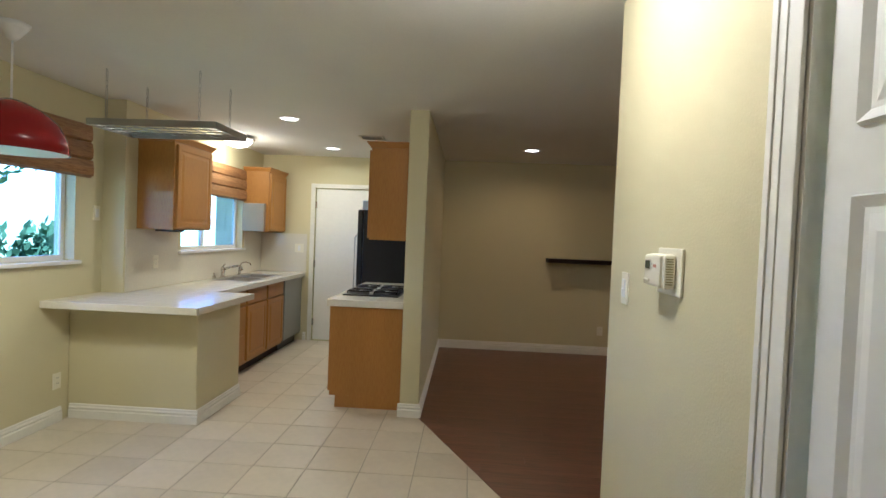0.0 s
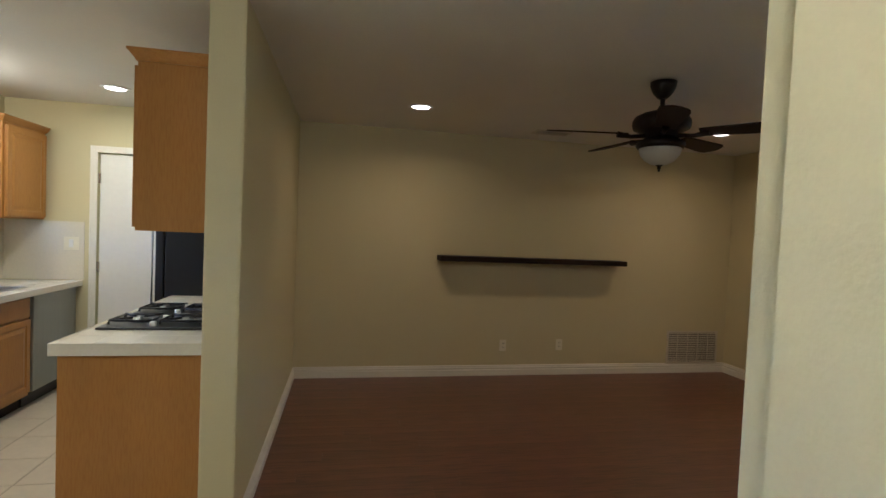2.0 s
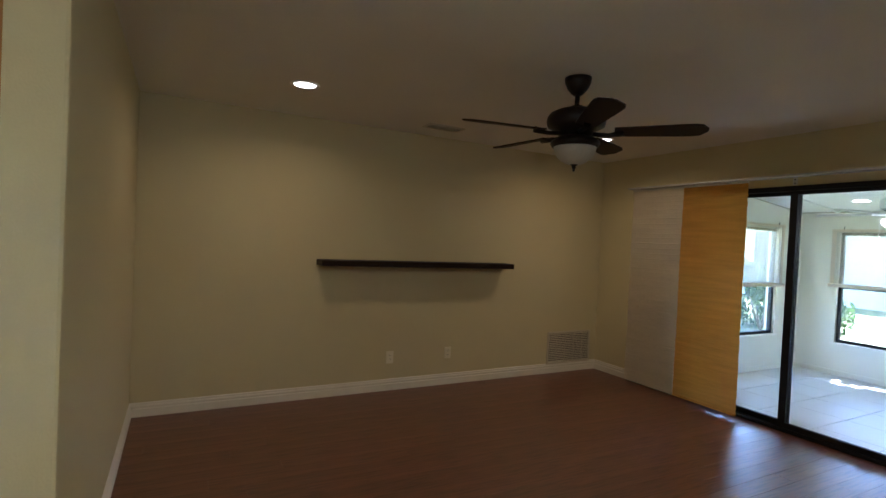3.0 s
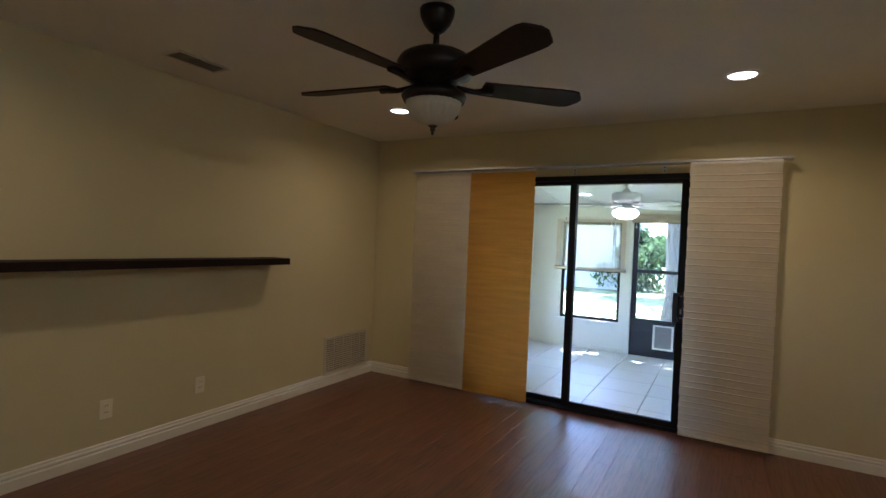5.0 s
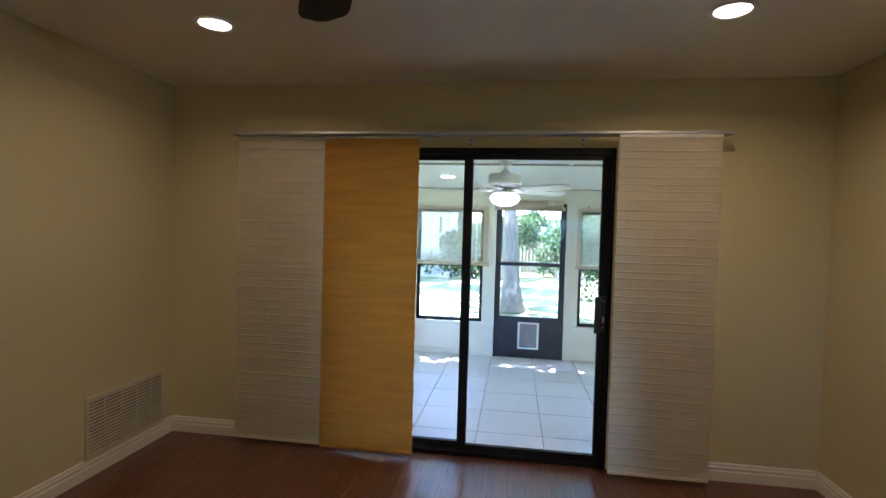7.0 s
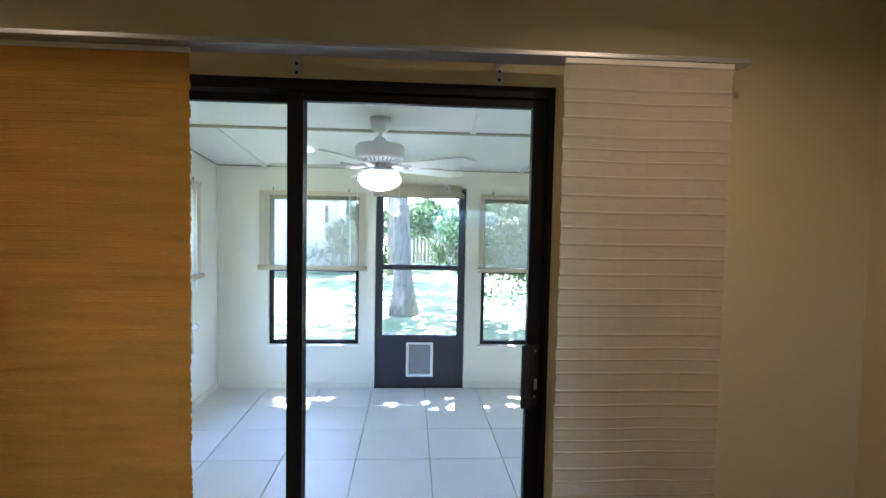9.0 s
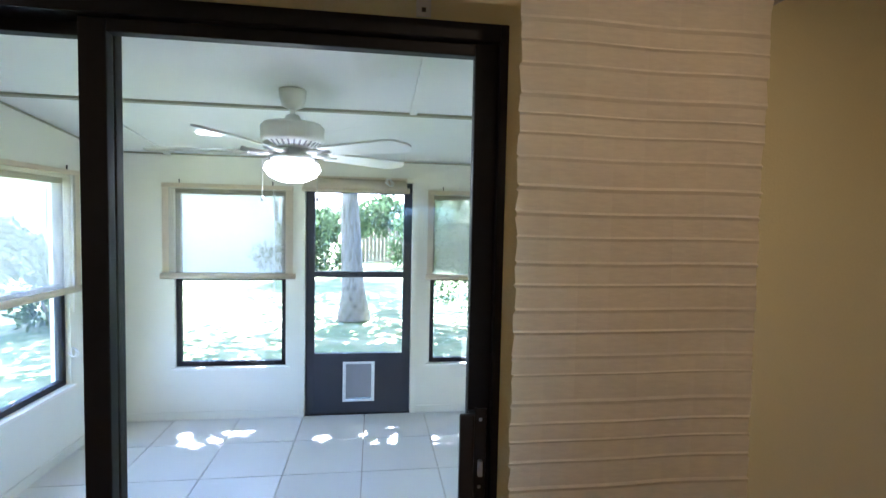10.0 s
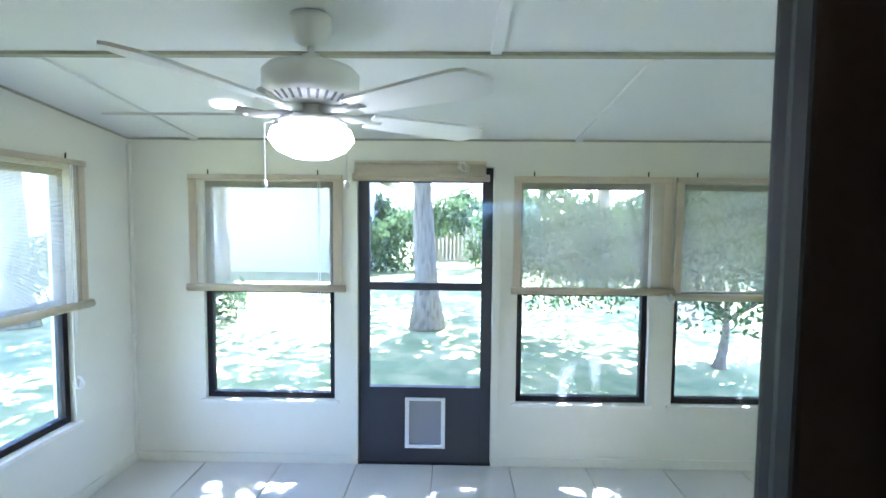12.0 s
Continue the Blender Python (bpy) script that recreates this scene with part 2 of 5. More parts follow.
def wall_bm(axis, a0, a1, u0, u1, z0, z1, holes=()):
    """A wall a0..a1 thick across axis, from u0 to u1, with holes (u0, u1, z0, z1) through it."""
    us = sorted({u0, u1, *(v for h in holes for v in h[:2] if u0 < v < u1)})
    zs = sorted({z0, z1, *(v for h in holes for v in h[2:] if z0 < v < z1)})
    solid = {}
    for i in range(len(us) - 1):
        for j in range(len(zs) - 1):
            u, z = (us[i] + us[i + 1]) / 2, (zs[j] + zs[j + 1]) / 2
            solid[i, j] = not any(h[0] < u < h[1] and h[2] < z < h[3] for h in holes)
    bm = bmesh.new()

    def p(a, u, z):
        return (a, u, z) if axis == "x" else (u, a, z)

    def quad(*q):
        bm.faces.new([bm.verts.new(p(*c)) for c in q])
    for (i, j), s in solid.items():
        if not s:
            continue
        ua, ub, za, zb = us[i], us[i + 1], zs[j], zs[j + 1]
        for a in (a0, a1):
            quad((a, ua, za), (a, ub, za), (a, ub, zb), (a, ua, zb))
        if not solid.get((i - 1, j)):
            quad((a0, ua, za), (a1, ua, za), (a1, ua, zb), (a0, ua, zb))
        if not solid.get((i + 1, j)):
            quad((a0, ub, za), (a1, ub, za), (a1, ub, zb), (a0, ub, zb))
        if not solid.get((i, j - 1)):
            quad((a0, ua, za), (a0, ub, za), (a1, ub, za), (a1, ua, za))
        if not solid.get((i, j + 1)):
            quad((a0, ua, zb), (a0, ub, zb), (a1, ub, zb), (a1, ua, zb))
    bmesh.ops.remove_doubles(bm, verts=bm.verts, dist=0.0005)
    bmesh.ops.recalc_face_normals(bm, faces=bm.faces)
    return bm


# ---- structure ----
H = 2.44
NX, EX, WX, SY = 7.645, 4.90, -2.40, 3.42
DOOR_Y0, DOOR_Y1, DOOR_Z = 4.645, 6.52, 2.018
NOOK_WIN = (3.55, 4.72, 1.17, 2.05)
KX = -2.22
KIT_WIN = (5.79, 7.09, 1.215, 2.05)
structure("wall_north", wall_bm("y", NX, NX + 0.14, WX - 0.16, EX + 0.16, -0.1, H + 0.1, [(-1.51, -0.72, -0.2, 2.03)]), M_WALL, "beige painted wall with a long dark shelf on it")
structure("wall_east", wall_bm("x", EX, EX + 0.14, SY - 0.2, NX, -0.1, H + 0.1, [(DOOR_Y0, DOOR_Y1, -0.2, DOOR_Z)]), M_WALL, "beige painted wall with the sliding patio door")
structure("wall_south", boxbm(1.254, EX, SY - 0.14, SY, -0.1, H + 0.1), M_WALL, "beige painted wall at the side of the living room")
HALL_DOOR = (1.32, 2.105, -0.2, 2.035)
structure("wall_hall", wall_bm("x", 1.13, 1.25, -1.5, 3.25, -0.1, H + 0.1, [HALL_DOOR]), M_WALL, "cream painted wall with thermostat and light switch")
structure("wall_partition", boxbm(0.035, 0.19, 5.085, NX, -0.1, H + 0.05, bevel=0.012), M_WALL, "beige painted wall between kitchen and living room")
structure("wall_west", wall_bm("x", WX - 0.16, WX, -1.5, 5.0, -0.1, H + 0.1, [NOOK_WIN]), M_WALL, "cream painted outer wall with two windows")
structure("wall_kitchen_west", wall_bm("x", WX - 0.16, KX, 5.0, NX, -0.1, H + 0.1, [KIT_WIN]), M_WALL, "cream painted kitchen wall with the sink window")
# never in view: this wall is added to close the room at its back
structure("wall_back", boxbm(WX - 0.16, 1.25, -1.64, -1.5, -0.1, H + 0.1), M_WALL, "unseen cream wall added to close the room behind the nook")
# unseen slab, added to close off what lies past the hall door
structure("behind_door_slab", boxbm(1.9, 2.0, 1.0, 2.6, -0.1, H + 0.1), M_WALL, "unseen slab added behind the hall door")
structure("ceiling", boxbm(WX - 0.16, EX + 0.14, -1.64, NX + 0.14, H, H + 0.12), M_CEIL, "off-white textured plaster ceiling", "ceiling")

# sunroom shell
PX, PN, PS = 7.685, 6.885, 1.9
def porch_z(x):
    return 2.02 + (PX - x) * 0.106
WIN_A, WIN_B, WIN_C = (5.624, 6.434, 0.405, 1.76), (3.694, 4.500, 0.405, 1.76), (2.74, 3.545, 0.405, 1.76)
P_DOOR = (4.650, 5.478, -0.2, 1.853)
WIN_L = (5.95, 7.20, 0.45, 1.78)
structure("wall_porch_east", wall_bm("x", PX, PX + 0.12, PS - 0.12, PN + 0.12, -0.12, 2.2, [WIN_A, WIN_B, WIN_C, P_DOOR]), M_PORCH, "white painted sunroom wall with windows and a garden door")
structure("wall_porch_north", wall_bm("y", PN, PN + 0.12, EX + 0.14, PX, -0.12, 2.5, [WIN_L]), M_PORCH, "white painted sunroom side wall with a wide window")
# unseen end wall, added at an assumed place to enclose the sunroom
structure("wall_porch_south", boxbm(EX + 0.14, PX, PS - 0.12, PS, -0.12, 2.5), M_PORCH, "unseen white end wall added to close the sunroom")
bm = bmesh.new()
xa, xb = EX + 0.14, PX + 0.5
top = [(xa, porch_z(xa)), (xb, porch_z(xb)), (xb, porch_z(xb) + 0.14), (xa, porch_z(xa) + 0.14)]
lo = [bm.verts.new((x, PS - 0.3, z)) for x, z in top]
hi = [bm.verts.new((x, PN + 0.4, z)) for x, z in top]
for k in range(4):
    bm.faces.new((lo[k], lo[(k + 1) % 4], hi[(k + 1) % 4], hi[k]))
bm.faces.new(lo), bm.faces.new(list(reversed(hi)))
bmesh.ops.recalc_face_normals(bm, faces=bm.faces)
structure("ceiling_porch", bm, M_PORCHC, "white sloping panelled sunroom ceiling", "ceiling")
# unseen slab added above the ceiling, overhanging the walls
structure("roof_slab", boxbm(WX - 0.5, EX + 0.14, -2.0, NX + 0.5, H + 0.12, H + 0.3), M_ROOF, "unseen dark slab added as a roof over the house", "roof")


def batten(x0, x1, y0, y1, material):
    bm = boxbm(x0, x1, y0, y1, -0.014, -0.0005)
    for v in bm.verts:
        v.co.z += porch_z(v.co.x)
    structure("ceiling_trim", bm, material, "white flat batten over a ceiling joint", "trim")


batten(6.495, 6.522, PS, PN, M_BATTEN)
batten(5.05, 6.487, 4.73, 4.77, M_PORCHC)
batten(6.533, PX, 6.45, 6.49, M_PORCHC)
batten(6.533, PX, 4.13, 4.17, M_PORCHC)

# strips added to draw the dark line where the walls meet the ceiling
for bm in (boxbm(5.05, PX - 0.012, PN - 0.008, PN - 0.001, -0.013, -0.002), boxbm(PX - 0.010, PX - 0.001, PS, PN - 0.009, -0.013, -0.002)):
    for v in bm.verts:
        v.co.z += porch_z(v.co.x)
    structure("ceiling_trim", bm, M_BATTEN, "thin dark strip drawn along the joint of sunroom wall and ceiling", "trim")

# sunroom skirting and corner bead
for a in ((PX - 0.010, PX - 0.0005, P_DOOR[1] + 0.046, PN - 0.011, 0.001, 0.062), (PX - 0.010, PX - 0.0005, PS, P_DOOR[0] - 0.046, 0.001, 0.062), (EX + 0.141, PX, PN - 0.0105, PN - 0.0005, 0.001, 0.062)):
    structure("baseboard", boxbm(*a, bevel=0.003), M_PORCH, "low white skirting board in the sunroom", "baseboard")
structure("trim", boxbm(PX - 0.022, PX - 0.001, PN - 0.022, PN - 0.001, 0.063, 1.98, bevel=0.006), M_PORCH, "white corner bead in the sunroom", "trim")

# floors
floor = structure("floor", boxbm(WX, EX, -1.5, NX, -0.12, -0.022), M_SUB, "dark reddish-brown wood plank floor and pale tile floor", "floor")
porch_floor = structure("floor_porch", boxbm(EX + 0.14, PX, PS, PN, -0.12, -0.012), M_GROUT, "pale square tile floor of the sunroom", "floor")
# the block under the garden door is added to stop light leaking below it
structure("door_sill", boxbm(PX, PX + 0.12, P_DOOR[0], P_DOOR[1], -0.12, 0.009), M_ALU, "dark block added to close the gap under the garden door", "sill")
structure("door_sill", boxbm(EX, EX + 0.14, DOOR_Y0, DOOR_Y1, -0.1, 0.004), M_ALU, "dark metal sill under the patio door", "sill")


def baseboard(x0, y0, x1, y1, nx, ny):
    """A moulded board along a wall from (x0, y0) to (x1, y1); (nx, ny) points into the room."""
    prof = [(0, 0.0), (0.018, 0.0), (0.018, 0.058), (0.014, 0.061), (0.010, 0.066), (0.014, 0.072), (0.015, 0.082), (0.011, 0.086), (0.008, 0.092), (0.009, 0.100), (0.004, 0.106), (0, 0.107)]
    bm = bmesh.new()
    ra = [bm.verts.new((x0 + nx * d, y0 + ny * d, z)) for d, z in prof]
    rb = [bm.verts.new((x1 + nx * d, y1 + ny * d, z)) for d, z in prof]
    for k in range(len(prof)):
        bm.faces.new((ra[k], ra[(k + 1) % len(prof)], rb[(k + 1) % len(prof)], rb[k]))
    bm.faces.new(ra), bm.faces.new(rb)
    bmesh.ops.recalc_face_normals(bm, faces=bm.faces)
    structure("baseboard", bm, M_TRIM, "white moulded baseboard along the wall", "baseboard")


baseboard(0.192, NX, EX, NX, 0, -1)
baseboard(EX, NX - 0.017, EX, DOOR_Y1 + 0.02, -1, 0)
baseboard(EX, DOOR_Y0 - 0.03, EX, SY + 0.017, -1, 0)
baseboard(1.27, SY, EX, SY, 0, 1)
baseboard(0.19, 5.085, 0.19, NX - 0.017, 1, 0)
baseboard(0.02, 5.085, 0.206, 5.085, 0, -1)
baseboard(1.13, 2.2, 1.13, 3.25, -1, 0)
baseboard(WX, -1.5, WX, 4.62, 1, 0)
baseboard(WX + 0.02, 4.685, -1.397, 4.685, 0, -1)
baseboard(-1.415, 4.685, -1.415, 5.36, 1, 0)
baseboard(-1.62, NX, -1.58, NX, 0, -1)


# ---- windows and doors of the setting ----
def window(name, axis, a0, a1, hole, label, rail=None, stile=None, frame_mat=None, glass=None, w=0.035, sill=0.0, inside=-1):
    """A glazed metal frame set in a hole of a wall; rail: height of a cross rail; stile: place of an upright."""
    u0, u1, z0, z1 = hole
    m = frame_mat or M_ALU
    root = thing(name, ((a0 + a1) / 2, (u0 + u1) / 2, z0) if axis == "x" else ((u0 + u1) / 2, (a0 + a1) / 2, z0), label, "window", kind="structure")

    def bx(ua, ub, za, zb, c0=a0, c1=a1, bevel=0.003):
        return boxbm(c0, c1, ua, ub, za, zb, bevel=bevel) if axis == "x" else boxbm(ua, ub, c0, c1, za, zb, bevel=bevel)
    for za, zb in ((z0, z0 + w), (z1 - w, z1)):
        part("window_frame", bx(u0, u1, za, zb), m, root)
    for ua, ub in ((u0, u0 + w), (u1 - w, u1)):
        part("window_frame", bx(ua, ub, z0 + w, z1 - w), m, root)
    if rail:
        part("meeting_rail", bx(u0 + w, u1 - w, rail - w / 2, rail + w / 2), m, root)
    if stile:
        part("meeting_stile", bx(stile - w / 2, stile + w / 2, z0 + w, z1 - w), m, root)
    mid = (a0 + a1) / 2
    zcuts = [z0 + w, rail, z1 - w] if rail else [z0 + w, z1 - w]
    ucuts = [u0 + w, stile, u1 - w] if stile else [u0 + w, u1 - w]
    for za, zb in zip(zcuts, zcuts[1:]):
        for ua, ub in zip(ucuts, ucuts[1:]):
            pane = part("pane", bx(ua, ub, za, zb, mid - 0.002, mid + 0.002, 0), glass or M_GLASS, root)
            pane.visible_shadow = False
    if sill:
        lip = (a1, a1 + sill) if inside > 0 else (a0 - sill, a0)
        part("window_sill", bx(u0 - 0.0, u1 + 0.0, z0 - 0.02, z0 - 0.001, min(lip), max(lip)), M_TRIM, root)
    return root


for k, hole in enumerate((WIN_A, WIN_B, WIN_C)):
    window("window_%d" % (k + 1), "x", PX + 0.03, PX + 0.075, hole, "dark metal framed sunroom window looking on the garden", rail=1.09, glass=M_HAZY)
    structure("window_ledge", boxbm(PX - 0.02, PX + 0.03, hole[0] - 0.03, hole[1] + 0.03, hole[2] - 0.022, hole[2] - 0.001, bevel=0.004), M_TRIM, "white painted window ledge in the sunroom", "sill")
window("window_4", "y", PN + 0.03, PN + 0.075, WIN_L, "dark metal framed side window of the sunroom", rail=1.09, glass=M_HAZY)
structure("window_ledge", boxbm(WIN_L[0] - 0.03, WIN_L[1] + 0.03, PN - 0.02, PN + 0.03, WIN_L[2] - 0.022, WIN_L[2] - 0.001, bevel=0.004), M_TRIM, "white painted window ledge in the sunroom", "sill")
window("window_5", "x", WX - 0.12, WX - 0.08, NOOK_WIN, "white framed dining nook window with garden behind", frame_mat=M_TRIM, stile=4.13, glass=M_DAYBLUE)
window("window_6", "x", KX - 0.12, KX - 0.08, KIT_WIN, "white framed sliding window over the kitchen sink", frame_mat=M_TRIM, stile=6.33, glass=M_DAYBLUE)
for face, hole in ((WX, NOOK_WIN), (KX, KIT_WIN)):
    structure("window_sill", boxbm(face - 0.075, face + 0.03, hole[0] - 0.04, hole[1] + 0.04, hole[2] - 0.028, hole[2] - 0.001, bevel=0.005), M_TRIM, "white painted window sill with rounded edge", "sill")

# sliding patio door
sd = thing("door_1", (EX + 0.05, (DOOR_Y0 + DOOR_Y1) / 2, 0.004), "black aluminium sliding glass patio door, closed", "patio door", kind="structure")
FX0, FX1 = EX - 0.004, EX + 0.10
part("door_frame", boxbm(FX0, FX1, DOOR_Y0, DOOR_Y0 + 0.02, 0.006, DOOR_Z, bevel=0.003), M_ALU, sd)
part("door_frame", boxbm(FX0, FX1, DOOR_Y1 - 0.03, DOOR_Y1, 0.006, DOOR_Z, bevel=0.003), M_ALU, sd)
part("door_frame", boxbm(FX0, FX1, DOOR_Y0 + 0.02, DOOR_Y1 - 0.03, DOOR_Z - 0.04, DOOR_Z, bevel=0.003), M_ALU, sd)
part("track", boxbm(FX0, FX1, DOOR_Y0 + 0.02, DOOR_Y1 - 0.03, 0.006, 0.03, bevel=0.003), M_ALU, sd)


def leaf(y0, y1, x0, x1, handle):
    w = 0.056
    p = part("sliding_leaf" if handle else "fixed_leaf", boxbm(x0, x1, y0, y0 + w, 0.032, DOOR_Z - 0.042, bevel=0.003), M_ALU, sd)
    part("leaf_stile", boxbm(x0, x1, y1 - w, y1, 0.032, DOOR_Z - 0.042, bevel=0.003), M_ALU, p)
    part("leaf_rail", boxbm(x0, x1, y0 + w, y1 - w, 0.032, 0.075, bevel=0.003), M_ALU, p)
    part("leaf_rail", boxbm(x0, x1, y0 + w, y1 - w, DOOR_Z - 0.072, DOOR_Z - 0.042, bevel=0.003), M_ALU, p)
    g = part("pane", boxbm((x0 + x1) / 2 - 0.002, (x0 + x1) / 2 + 0.002, y0 + w, y1 - w, 0.075, DOOR_Z - 0.072), M_GLASS, p)
    g.visible_shadow = False
    if handle:
        part("handle", box(box(boxbm(x0 - 0.046, x0 - 0.030, y0 + 0.046, y0 + 0.082, 0.862, 1.092, bevel=0.005), x0 - 0.031, x0 - 0.001, y0 + 0.040, y0 + 0.054, 0.866, 0.895, bevel=0.003), x0 - 0.031, x0 - 0.001, y0 + 0.040, y0 + 0.054, 1.06, 1.088, bevel=0.003), M_BLACK, p, "black pull handle")
        part("lock_plate", boxbm(x0 - 0.007, x0 - 0.0005, y0 + 0.008, y0 + 0.039, 0.862, 1.092, bevel=0.003), M_BLACK, p)
        for z in (0.895, 1.065):
            part("screw", boxbm(x0 - 0.0105, x0 - 0.0073, y0 + 0.020, y0 + 0.028, z - 0.004, z + 0.004, bevel=0.001), M_STEEL, p)
        part("latch_lever", boxbm(x0 - 0.022, x0 - 0.0075, y0 + 0.018, y0 + 0.030, 0.925, 0.965, bevel=0.004), M_STEEL, p, "worn steel latch lever")


leaf(DOOR_Y0 + 0.021, 5.592, EX + 0.012, EX + 0.045, True)
leaf(5.536, DOOR_Y1 - 0.031, EX + 0.052, EX + 0.085, False)

# garden door in the sunroom
gd = thing("door_2", (PX + 0.05, 5.06, 0.0), "dark garden door with two glass lights and a pet flap", "door", kind="structure")
y0, y1 = P_DOOR[0] + 0.004, P_DOOR[1] - 0.004
gx0, gx1 = PX + 0.012, PX + 0.055
part("stile", boxbm(gx0, gx1, y0, y0 + 0.065, 0.01, 1.85, bevel=0.003), M_DDOOR, gd)
part("stile", boxbm(gx0, gx1, y1 - 0.065, y1, 0.01, 1.85, bevel=0.003), M_DDOOR, gd)
part("top_rail", boxbm(gx0, gx1, y0 + 0.065, y1 - 0.065, 1.76, 1.85, bevel=0.003), M_DDOOR, gd)
part("middle_rail", boxbm(gx0, gx1, y0 + 0.065, y1 - 0.065, 1.10, 1.145, bevel=0.003), M_DDOOR, gd)
part("lower_panel", wall_bm("x", gx0, gx1, y0 + 0.065, y1 - 0.065, 0.01, 0.49, [(4.945, 5.175, 0.115, 0.415)]), M_DDOOR, gd)
for za, zb in ((0.49, 1.10), (1.145, 1.76)):
    part("pane", boxbm(gx0 + 0.018, gx0 + 0.022, y0 + 0.065, y1 - 0.065, za, zb), M_HAZY, gd).visible_shadow = False
pf = part("pet_flap", boxbm(gx0 + 0.004, gx0 + 0.012, 4.955, 5.165, 0.13, 0.405, bevel=0.002), M_GREYF, gd, "grey plastic flap")
for a in ((4.935, 4.96, 0.105, 0.425), (5.16, 5.185, 0.105, 0.425)):
    part("flap_frame", boxbm(gx0 - 0.014, gx0 + 0.003, *a, bevel=0.003), M_WHITE, pf)
for a in ((4.96, 5.16, 0.105, 0.122), (4.96, 5.16, 0.408, 0.425)):
    part("flap_frame", boxbm(gx0 - 0.013, gx0 + 0.003, *a, bevel=0.003), M_WHITE, pf)
for a in ((P_DOOR[0] - 0.045, P_DOOR[0] - 0.001, 0.0, 1.89), (P_DOOR[1] + 0.001, P_DOOR[1] + 0.045, 0.0, 1.89), (P_DOOR[0] - 0.001, P_DOOR[1] + 0.001, 1.855, 1.89)):
    structure("trim", boxbm(PX - 0.012, PX - 0.0005, *a, bevel=0.002), M_PORCH, "white door casing in the sunroom", "trim")


def panel_bm(x, y0, y1, z0, z1, pitch, depth, seed):
    """A hanging cloth panel with horizontal pleats; uneven spacing, slightly wavy edges."""
    rnd = random.Random(seed)
    zs, z = [z0], z0
    while z < z1 - pitch * 1.4:
        step = pitch * rnd.uniform(0.72, 1.3)
        zs += [z + step * 0.12, z + step * 0.22, z + step * 0.9]
        z += step
        zs.append(z)
    zs.append(z1)
    ds = []
    for k in range(len(zs)):
        ds.append([0, depth, depth * 0.25, 0][k % 4] * rnd.uniform(0.7, 1.25))
    bm = bmesh.new()
    cols = 8
    grid = []
    for zz, d in zip(zs, ds):
        e = rnd.uniform(-0.004, 0.004)
        row = []
        for c in range(cols + 1):
            y = y0 + (y1 - y0) * c / cols + (e if c in (0, cols) else 0)
            sag = 0.003 * math.sin(c * 1.3 + zz * 5)
            row.append(bm.verts.new((x - d + sag, y, zz + 0.0012 * math.sin(c * 0.9 + seed + zz * 3))))
        grid.append(row)
    for a, b in zip(grid, grid[1:]):
        for c in range(cols):
            bm.faces.new((a[c], a[c + 1], b[c + 1], b[c]))
    bmesh.ops.solidify(bm, geom=bm.faces[:], thickness=0.003)
    return bm


def hanging_panel(y0, y1, x, z0, material, label, pitch, depth, seed):
    root = thing("panel_curtain", (x, (y0 + y1) / 2, z0), label, "curtain", "sliding panels at the patio door")
    part("cloth", panel_bm(x, y0, y1, z0 + 0.012, 2.056, pitch, depth, seed), material, root)
    part("top_strip", boxbm(x - 0.008, x + 0.008, y0, y1, 2.054, 2.072, bevel=0.002), M_WHITE, root)
    part("bottom_bar", boxbm(x - 0.007, x + 0.007, y0, y1, z0, z0 + 0.016, bevel=0.003), material, root)


hanging_panel(6.505, 7.112, 4.815, 0.03, M_CREAM, "cream pleated cloth panel hanging from the rail", 0.046, 0.0025, 3)
hanging_panel(5.868, 6.492, 4.79, 0.03, M_ORANGE, "ochre woven cloth panel hanging beside the glass door", 0.022, 0.0012, 5)
hanging_panel(4.090, 4.660, 4.745, 0.045, M_CREAM, "cream pleated cloth panel covering the wall end of the door", 0.05, 0.0024, 8)
rail = thing("curtain_rail", (4.83, 5.55, 2.07), "grey aluminium three-track curtain rail on brackets", "curtain rail")
part("track", boxbm(4.735, 4.835, 4.030, 7.125, 2.074, 2.092, bevel=0.003), M_RAIL, rail)
for y in (4.2, 4.85, 5.555, 6.6):
    part("bracket", box(boxbm(4.75, 4.899, y - 0.017, y + 0.017, 2.093, 2.098), 4.894, 4.899, y - 0.017, y + 0.017, 2.022, 2.0925), M_BRACKET, rail, "pale steel angle bracket")
    for z in (2.036, 2.066):
        part("screw", boxbm(4.8915, 4.8938, y - 0.005, y + 0.005, z - 0.005, z + 0.005, bevel=0.001), M_BLACK, rail)

# ---- living room ----
single("wall_shelf", boxbm(1.545, 3.515, NX - 0.205, NX - 0.001, 1.175, 1.225, bevel=0.003), M_ESP, "long dark espresso floating wall shelf", "shelf")


def can_light(x, y, group):
    root = thing("recessed_light", (x, y, H), "round recessed ceiling light, switched on", "ceiling light", group)
    part("trim_ring", lathe([(0.098, -0.001), (0.096, -0.006), (0.080, -0.008), (0.074, -0.002)], (x, y, H), 28), M_WHITE, root)
    part("lens", lathe([(0.073, -0.003), (0.05, -0.005), (0.0, -0.006)], (x, y, H), 24), M_BULB, root)


for cx, cy, power in CANS:
    can_light(cx, cy, "recessed lights")


